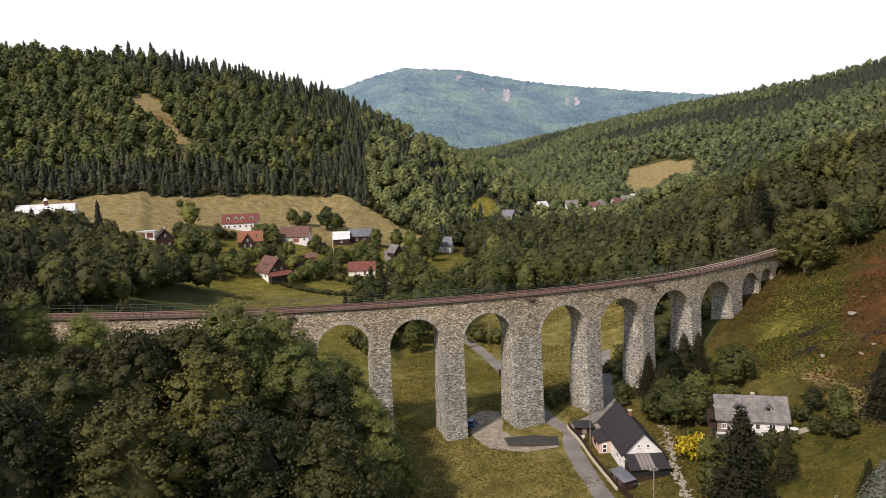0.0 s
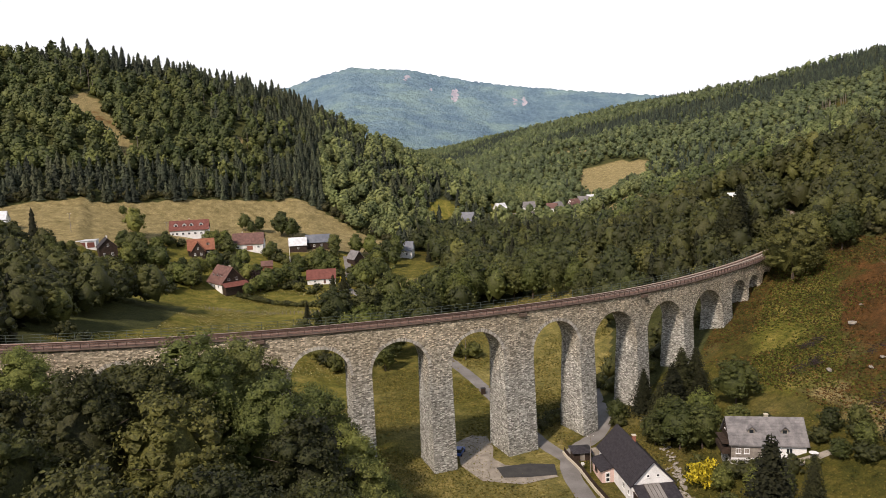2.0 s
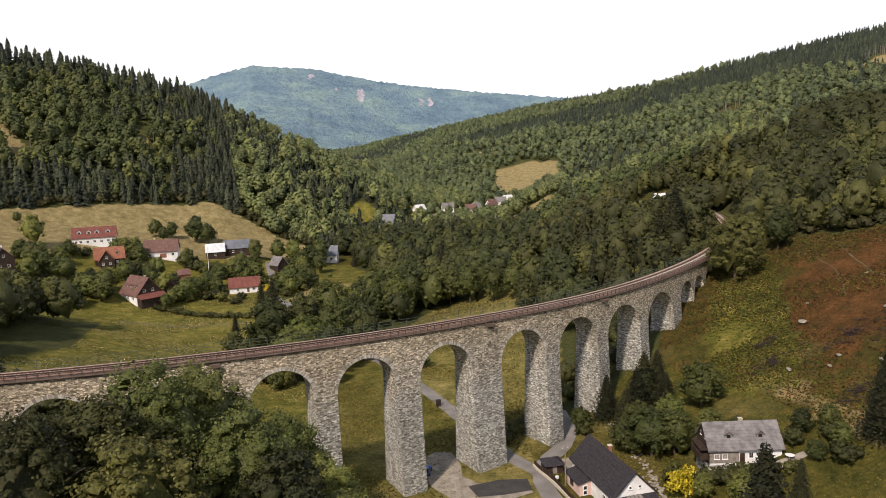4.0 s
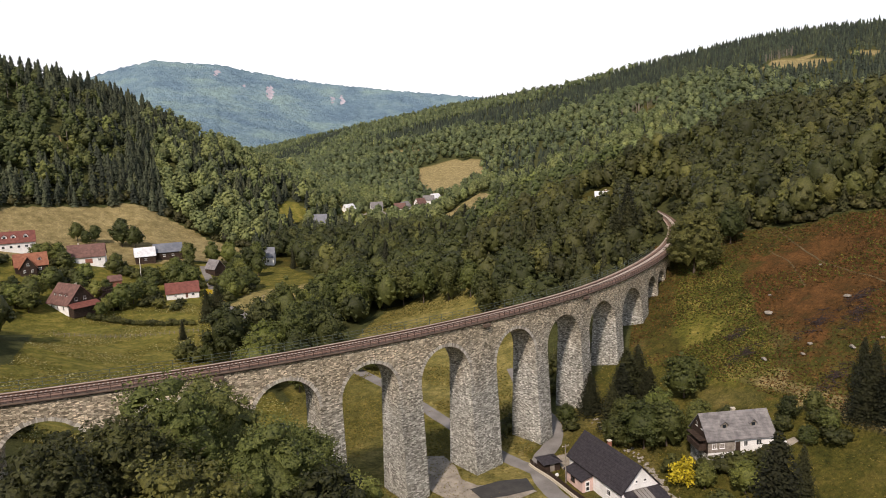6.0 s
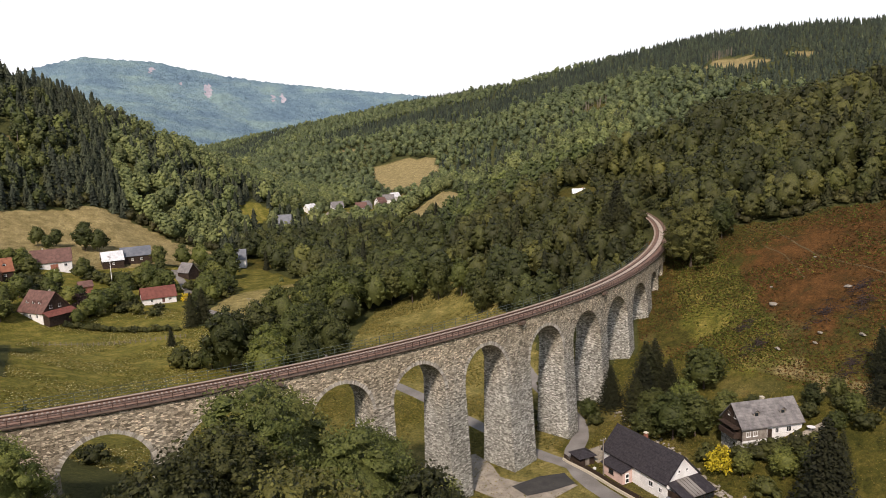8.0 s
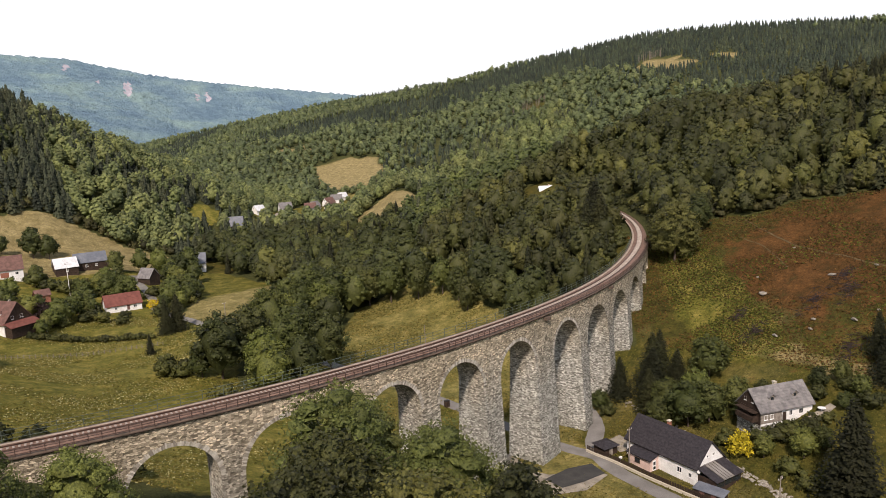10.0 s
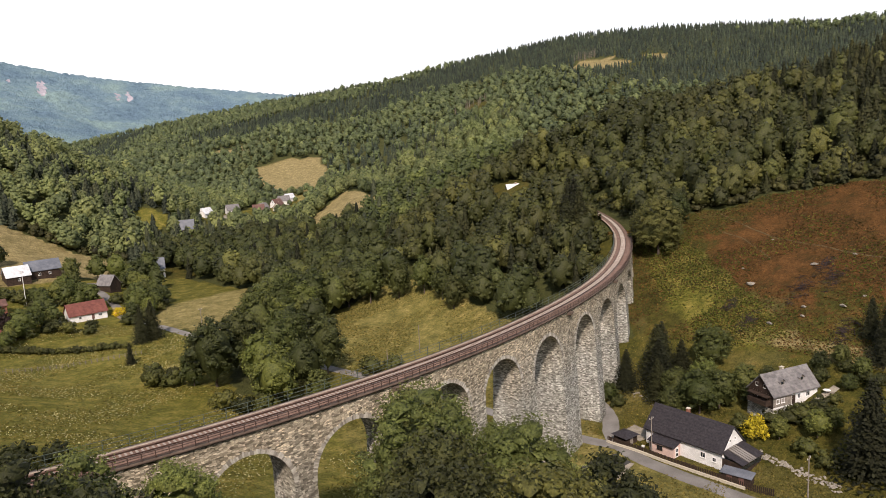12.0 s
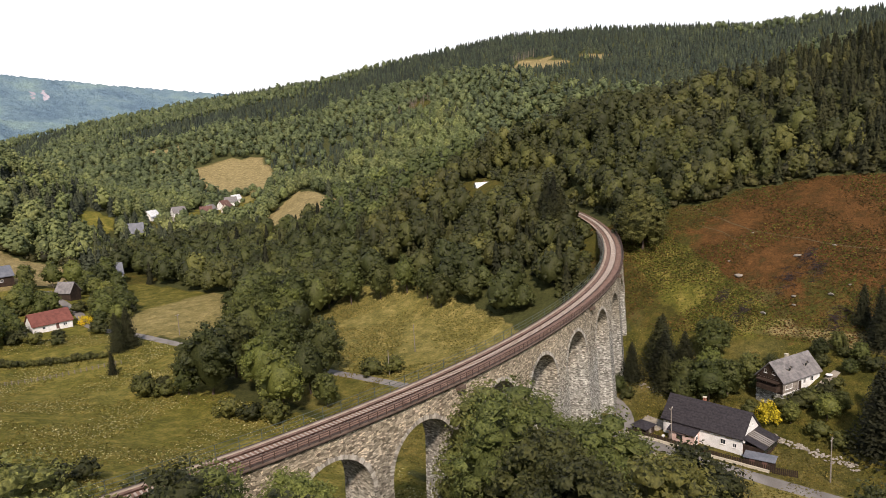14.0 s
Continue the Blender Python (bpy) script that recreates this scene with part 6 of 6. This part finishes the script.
car = thing("car", pose(23.4, 151.4, gz(23.4, 151.4) + 0.05, 0, 0, 62), "small blue car parked beside a stone pier", "car")
b2 = box_bm(-1.9, 1.9, -0.82, 0.82, 0.28, 0.85, bevel=0.12)
part("body", b2, M["carblue"], car)
b2 = bmesh.new()
vs = [b2.verts.new(p) for p in ((-1.5, -0.74, 0.85), (0.9, -0.74, 0.85), (0.9, 0.74, 0.85), (-1.5, 0.74, 0.85), (-1.2, -0.62, 1.42), (0.35, -0.62, 1.42), (0.35, 0.62, 1.42), (-1.2, 0.62, 1.42))]
for f in ((3, 2, 1, 0), (4, 5, 6, 7), (0, 1, 5, 4), (1, 2, 6, 5), (2, 3, 7, 6), (3, 0, 4, 7)):
    b2.faces.new([vs[q] for q in f])
part("cabin", b2, M["glass"], car, "dark car windows")
part("car_roof", box_bm(-1.22, 0.37, -0.64, 0.64, 1.424, 1.47, bevel=0.02), M["carblue"], car)
for x in (-1.2, 1.2):
    for y in (-0.8, 0.8):
        b2 = bmesh.new()
        bmesh.ops.create_cone(b2, cap_ends=True, segments=14, radius1=0.31, radius2=0.31, depth=0.2, matrix=pose(x, y, 0.31, 90, 0, 0))
        part("wheel", b2, M["rubber"], car)
bx = thing("litter_bin", pose(37.0, 184, gz(37, 184)), "dark roadside litter bin on the verge", "bin")
part("body", box_bm(-0.55, 0.55, -0.45, 0.45, -0.1, 1.5, bevel=0.05), M["timber"], bx)
part("lid", box_bm(-0.6, 0.6, -0.5, 0.5, 1.504, 1.62, bevel=0.03), M["rubber"], bx)
sg = thing("railway_marker", pose(*on_arc(160, -0.9, deck_z(160) - 0.2)), "slim grey railway marker post", "marker post")
part("post", box_bm(-0.12, 0.12, -0.12, 0.12, -1.2, 1.3, bevel=0.02), M["greywood"], sg)
sg2 = thing("sign_board", pose(*on_arc(170, -4.0, gz(*on_arc(170, -4.0, 0)[:2]))), "small blue sign board on a post beside the track", "sign")
part("post", box_bm(-0.04, 0.04, -0.04, 0.04, -0.4, 1.9), M["greywood"], sg2)
part("board", box_bm(-0.55, 0.55, -0.05, -0.01, 1.5, 2.2, bevel=0.02), M["blueroof"], sg2)

# ---- stones ----


def stone_mesh(rng, name="stone"):
    bm = bmesh.new()
    bmesh.ops.create_icosphere(bm, subdivisions=1, radius=0.5)
    for v in bm.verts:
        v.co *= rng.uniform(0.7, 1.2)
        v.co.z *= 0.6
    me = bpy.data.meshes.new(name)
    bm.to_mesh(me)
    bm.free()
    me.materials.append(M["rock"])
    return me


srng = random.Random(11)
STONES = [stone_mesh(srng) for _ in range(6)]
wall_line = smooth_line(((66, 154), (64.5, 145), (61.5, 134), (59, 126), (57, 121), (55.5, 115), (54.5, 109), (52.8, 103)), 8)
dry = thing("dry_stone_wall", Matrix(), "tumbled dry stone retaining wall of pale field stones", "stone wall")
for k in range(295):
    p = wall_line[int(srng.random() ** 0.9 * (len(wall_line) - 1))]
    x, y = p.x + srng.gauss(0, 0.55), p.y + srng.uniform(-0.5, 0.5)
    sz = srng.uniform(0.32, 0.78)
    ob = new("stone", STONES[k % 6])
    ob.parent = dry
    ob.matrix_basis = pose(x, y, gz(x, y) + 0.15 * srng.random() + 0.1, srng.uniform(-20, 20), srng.uniform(-20, 20), srng.uniform(0, 360)) @ Matrix.Diagonal((sz * 1.2, sz, sz, 1))
for x, y, sz in ((96.3, 134.6, 1.7), (121.6, 133.6, 1.9), (111.4, 145.9, 2.2), (105.4, 121.3, 1.7), (104, 129.5, 1.4), (100.5, 128.5, 1.2), (118, 151, 1.0), (128, 126, 1.2), (135, 150, 1.0), (110, 118, 1.0)):
    ob = new("boulder", STONES[int(sz * 10) % 6])
    ob.matrix_basis = pose(x, y, gz(x, y) + 0.15 * sz, 5, 8, 30 * sz) @ Matrix.Diagonal((sz * 1.5, sz * 0.9, sz * 0.9, 1))
    tagged(ob, "pale weathered boulder lying in the bracken", "boulder", "boulders on the hillside")


post_fence = thing("post_fence", Matrix(), "weathered wooden post fence along the village meadow", "fence")
for k in range(30):
    x, y = -45 + 1.55 * k, 300 - 0.35 * k
    b2 = box_bm(-0.09, 0.09, -0.09, 0.09, -0.4, 1.3 + 0.1 * math.sin(k * 2.3))
    ob = part("post", b2, M["greywood"], post_fence)
    ob.matrix_basis = pose(x, y, gz(x, y), 2 * math.sin(k), 2 * math.cos(k * 1.7), 0)
for zz in (0.55, 1.05):
    b2 = bmesh.new()
    tube(b2, [(-45 + 1.55 * k, 300 - 0.35 * k, gz(-45 + 1.55 * k, 300 - 0.35 * k) + zz) for k in range(30)], [0.03] * 30, 4)
    part("rail", b2, M["greywood"], post_fence)
edging = thing("stone_edging", Matrix(), "curved row of pale stones edging the garden slope", "stone edging")
for k in range(26):
    x, y = 62 + 0.36 * k, 93 + 0.07 * k + 0.4 * math.sin(k * 0.25)
    ob = new("stone", STONES[k % 6])
    ob.parent = edging
    ob.matrix_basis = pose(x, y, gz(x, y) + 0.08, 0, 0, 47 * k) @ Matrix.Diagonal((0.5, 0.38, 0.4, 1))


def brush_heap(x, y, r, seed):
    """A heap of dark cut branches."""
    rr = random.Random(seed)
    b = bmesh.new()
    for k in range(int(26 * r)):
        a, q = rr.uniform(0, 6.28), rr.uniform(0, r)
        cx, cy = x + math.cos(a) * q * 1.6, y + math.sin(a) * q * 0.7
        ang, ln = rr.uniform(0, 6.28), rr.uniform(0.8, 2.2)
        z = gz(cx, cy) + rr.uniform(0.05, 0.6) * (1 - q / r / 1.3)
        dx, dy = math.cos(ang) * ln / 2, math.sin(ang) * ln / 2
        tube(b, [(cx - dx, cy - dy, z), (cx + dx, cy + dy, gz(cx + dx, cy + dy) + rr.uniform(0.1, 0.7))], [0.07, 0.03], 4)
    me = bpy.data.meshes.new("brush_heap")
    b.to_mesh(me)
    b.free()
    me.materials.append(M["brush"])
    tagged(new("brush_heap", me), "dark heap of cut branches on the hillside", "brush heap", kind="stuff")


for k, (x, y, r) in enumerate(((111, 133, 4.2), (116, 127, 3.6), (97, 140, 3.2), (96, 118, 3.6), (122, 131, 3.0), (102, 147, 2.4))):
    brush_heap(x, y, r, k)

# ---- single trees and shrubs ----
NEAR = [make_tree("broadleaf_tree", tufted(RNG, boughs(RNG, 22, 5.6, 110, 1, 0.06, 0.25, 0.17, 2, 0.74), 6200, 0.21, 0.75, 0.85, 0.95), "leaf", 22, 0.34, "tall dense green broadleaf tree in front of the viaduct") for _ in range(4)]
LIGHT = [make_tree("broadleaf_tree", tufted(RNG, boughs(RNG, 22, 5.6, 110, 1, 0.06, 0.25, 0.17, 2, 0.74), 9000, 0.17, 0.75, 0.85, 0.95), "leaf_lit", 22, 0.34, "tall fresh green broadleaf tree close to the viaduct") for _ in range(3)]
MIDT = [make_tree("broadleaf_tree", tufted(RNG, boughs(RNG, 12, 3.8, 50, 1, 0.04, 0.25, 0.2, 2, 0.8), 1500, 0.24, 0.7, 0.85, 0.75), mat, 12, 0.2, "rounded green broadleaf tree on the valley floor") for mat in ("leaf_light", "leaf_garden", "leaf_light", "leaf_garden")]
VILT = [make_tree("garden_tree", tufted(RNG, boughs(RNG, 12, 3.8, 26, 1, 0.06, 0.25), 420, 0.36, 0.6), "leaf_garden", 12, 0.2, "rounded green tree in a village garden") for _ in range(3)]
FARVT = [make_tree("garden_tree", mass_tree(RNG, 12, 4.2, 19, 1, 0.04, 0.3, 60, 0.6), "leaf_far", 12, 0.2, "light green tree among the houses of the far village") for _ in range(2)]
SHRUB = [make_tree("shrub", tufted(RNG, boughs(RNG, 3.2, 2.0, 14, 1, 0.0, 0.25, 0.3, 1), 210, 0.23, 0.6), "leaf", 3, 0.06, "low dense green shrub in the grass", "shrub", 2) for _ in range(3)]
SPRUCE = [make_tree("spruce_tree", joined(conifer_crown(RNG, 16, 4.4, 42, 30, 0.26, 0.03), far_spruce(RNG, 15.2, 3.3, 17, 14)), "needle", 16, 0.26, "dark green spruce with drooping branches", limbs=0) for _ in range(2)]
YELLOW = make_tree("yellow_shrub", leafy_crown(RNG, 4.6, 2.9, 1100, 0.25, lobes=12, low=0.08), "yellow", 4, 0.08, "bright yellow flowering shrub in the garden", "shrub", 3)
BLUE = make_tree("blue_spruce", joined(conifer_crown(RNG, 9, 3.2, 26, 22, 0.2, 0.03), far_spruce(RNG, 8.6, 2.8, 9, 14)), "needle_pale", 9, 0.15, "pale blue-grey garden spruce on the slope", limbs=0)
PURPLE = make_tree("purple_beech", leafy_crown(RNG, 8, 3.6, 900, 0.4, lobes=12, low=0.12), "purple", 8, 0.16, "dark purple-leaved tree on the village lawn", "tree", 4)

# trees before the viaduct: x, y, height
BEFORE = ((-22.9, 125.3, 27.5), (-11.4, 120.3, 25.4), (-34.6, 109.3, 24.7), (-23.2, 106.3, 24.9), (-40.4, 94.8, 23.3), (-5.0, 129.6, 22.5), (-16.4, 133.4, 26.4), (-28.4, 83.9, 24.5), (-7.3, 110.0, 24.5), (-28.2, 116.8, 24.7), (-16.2, 89.0, 24.5), (-49.6, 133.0, 17.8), (-0.6, 120.7, 19.0), (-74.7, 128.2, 21.6), (-39.9, 79.9, 23.7), (-66.4, 124.3, 21.5), (-62.1, 115.8, 21.9), (-5.2, 89.2, 24.7), (-44.8, 112.8, 18.9), (-49.0, 104.4, 17.8),
          (-84, 136, 20), (-93, 131, 22), (-77, 136, 17), (-100, 143, 20), (-59.5, 130.4, 19), (0, 112, 18), (4, 114, 14), (4, 124, 10), (1, 103, 16), (-3, 99, 19))
trng = random.Random(21)
for k, (x, y, h) in enumerate(BEFORE):
    planted(LIGHT[k % 3] if (x > -24 and y > 112) or x > -4 or (x < -45 and y > 125) else NEAR[k % 4], x, y, h / 22, trng.uniform(1.05, 1.25), trng.uniform(0, 360), 0.4)
for x, y, h in ((3, 242.6, 19), (23.6, 257, 22), (6.3, 216.2, 16), (29, 228, 17), (15, 210.5, 9), (4, 257.8, 11), (12, 233, 15), (18, 221, 14), (22, 240, 17), (14, 249, 18), (29, 246, 17), (31, 260, 16), (-1, 248, 10), (10, 224, 13),
                (34, 268, 15), (40, 284, 15), (60, 284, 18), (50, 290, 16), (58, 296, 17), (64, 304, 15), (46, 300, 13), (44, 276, 14), (72, 300, 11), (52, 276, 16), (38, 262, 12), (68, 286, 15), (76, 284, 15), (82, 278, 16), (88, 268, 15), (92, 258, 14), (90, 246, 13), (86, 236, 12),
                (128, 187, 12), (140, 183, 11), (145, 187, 11), (136, 189, 12), (80, 141, 10), (64.5, 136, 10), (67.5, 133, 9), (70, 138, 9), (73, 130, 7), (70, 127, 5), (76, 126, 5), (83, 118, 5), (62, 118, 5), (65, 112, 6), (68, 110, 5), (62, 141, 7), (61, 157, 5), (66, 142, 9), (83, 110, 5), (86, 115, 5), (79, 111, 4)):
    planted(MIDT[trng.randrange(4)], x, y, h / 12, trng.uniform(0.9, 1.15) * (1.2 if x > 55 and y < 160 else 0.98), trng.uniform(0, 360))
for x, y, h in ((5, 303, 13), (9.5, 305, 14), (-6, 282, 7), (70, 149, 12), (74, 152, 13), (67, 156, 10), (78, 153, 11), (66, 147, 10), (75, 146, 9), (68.5, 104, 9.5), (74, 92, 6), (88, 107, 12), (92, 108, 12), (95, 112, 10), (89, 103, 13), (80, 290, 10), (128, 214, 20), (133, 220, 22), (124, 216, 18), (138, 226, 20)):
    planted(SPRUCE[trng.randrange(2)], x, y, h / 16, trng.uniform(0.9, 1.1) * (1.45 if 60 < x < 80 and y > 140 else 1.1), trng.uniform(0, 360))
for x, y, h in ((41.9, 214.7, 4.5), (-7, 260, 5), (-3, 225.5, 4.5), (1.4, 213, 5), (-1, 219, 4), (-9, 256, 4.5), (-5, 252, 4), (-3, 258, 3.5), (37, 218, 4.5), (60, 153.5, 2.5), (62, 157, 3), (81, 107, 3), (72, 114, 3), (69, 116, 3), (80, 117, 3), (84, 113, 2.5), (75, 112.5, 2), (58, 108, 3), (60, 112, 3), (62.5, 126, 3), (170, 156, 3.5), (166, 166, 3), (-1, 336, 3), (-9, 334, 4), (-4, 329, 3), (44, 158, 2.5), (47, 161, 3), (50, 163, 3), (43, 164, 2.5), (-54, 188, 4), (-60, 196, 4), (-48, 192, 3), (-66, 204, 4), (-38, 170, 3), (-46, 176, 4), (67, 118, 3), (69, 117, 2.6), (66, 121, 3), (70.5, 116, 2.2)):
    planted(SHRUB[trng.randrange(3)], x, y, h / 3.2, trng.uniform(0.9, 1.3), trng.uniform(0, 360), 0.1)
for k in range(22):
    x, y = -34 + 33 * k / 21, 321 - 20 * k / 21
    planted(SHRUB[k % 3], x, y + trng.uniform(-0.5, 0.5), trng.uniform(0.5, 0.8), 1.1, trng.uniform(0, 360), 0.1)
planted(NEAR[1], 122.5, 180.0, 20.0 / 22, 1.4, 10, 2.2)
planted(NEAR[2], 127.5, 186.0, 15.0 / 22, 1.6, 70, 1.8)
planted(SPRUCE[0], 58.8, 101.0, 18.5 / 16, 1.3, 40)
planted(BLUE, 73, 88, 8.0 / 9, 1.3, 120)
planted(YELLOW, 61.2, 122.0, 1.0, 1.0, 0, 0.1)
planted(YELLOW, 12, 345, 0.8, 1.0, 90, 0.1)
planted(PURPLE, -27, 338, 1.0, 1.0, 0, 0.1)

# village gardens: trees and shrubs between the houses
HOUSES = [(o.location.x, o.location.y) for o in scene.objects if o.parent is None and o.get("category") in ("house", "barn", "hut", "garage")]
LAWN = [(-30, 306), (-34, 318), (-20, 335), (6, 342), (10, 330), (0, 300)]


def garden_ok(x, y):
    if any((x - a) ** 2 + ((y - b) * 0.75) ** 2 < 110 or (abs(x - a) < 9 and 0 < b - y < 17) for a, b in HOUSES):
        return False
    return road_distance(np.array([x]), np.array([y]))[0] > 4 and not inside(np.array([x]), np.array([y]), LAWN)[0]


made = 0
while made < 250:
    x, y = trng.uniform(-112, 45), trng.uniform(318, 425)
    ok = inside(np.array([x]), np.array([y]), FIELDS["village"])[0] or inside(np.array([x]), np.array([y]), [(-112, 330), (-60, 330), (-60, 372), (-112, 352)])[0]
    if not ok or not garden_ok(x, y):
        made += 0.02
        continue
    made += 1
    if trng.random() < 0.68:
        planted(SHRUB[trng.randrange(3)], x, y, trng.uniform(0.7, 1.4), 1.2, trng.uniform(0, 360), 0.1)
    else:
        planted(VILT[trng.randrange(3)], x, y, trng.uniform(0.45, 0.85), 1.1, trng.uniform(0, 360))
for x, y, h in ((-87, 386, 15), (-100, 421, 6), (-38, 430, 10), (-30, 433, 9), (-18, 430, 15), (-12, 426, 12), (-34, 424, 8), (10, 396, 11), (22, 402, 12), (30, 400, 13), (-80, 338, 12), (-76, 346, 11), (38, 395, 12), (44, 400, 14), (40, 380, 11), (30, 368, 10)):
    planted(VILT[trng.randrange(3)], x, y, h / 12, 1.0, trng.uniform(0, 360))
made = 0
while made < 60:
    x, y = trng.uniform(135, 300), trng.uniform(530, 672)
    if not inside(np.array([x]), np.array([y]), FIELDS["far_village"])[0] or any(abs(x - a) < 7 and -9 < y - b < 7 for a, b in HOUSES):
        made += 0.02
        continue
    made += 1
    planted(FARVT[trng.randrange(2)], x, y, trng.uniform(0.4, 0.75), 1.2, trng.uniform(0, 360))
for t in NEAR + FARVT + LIGHT + MIDT + VILT + SHRUB + SPRUCE + [YELLOW, PURPLE, BLUE]:
    for o in (*t.children_recursive, t):
        bpy.data.objects.remove(o)
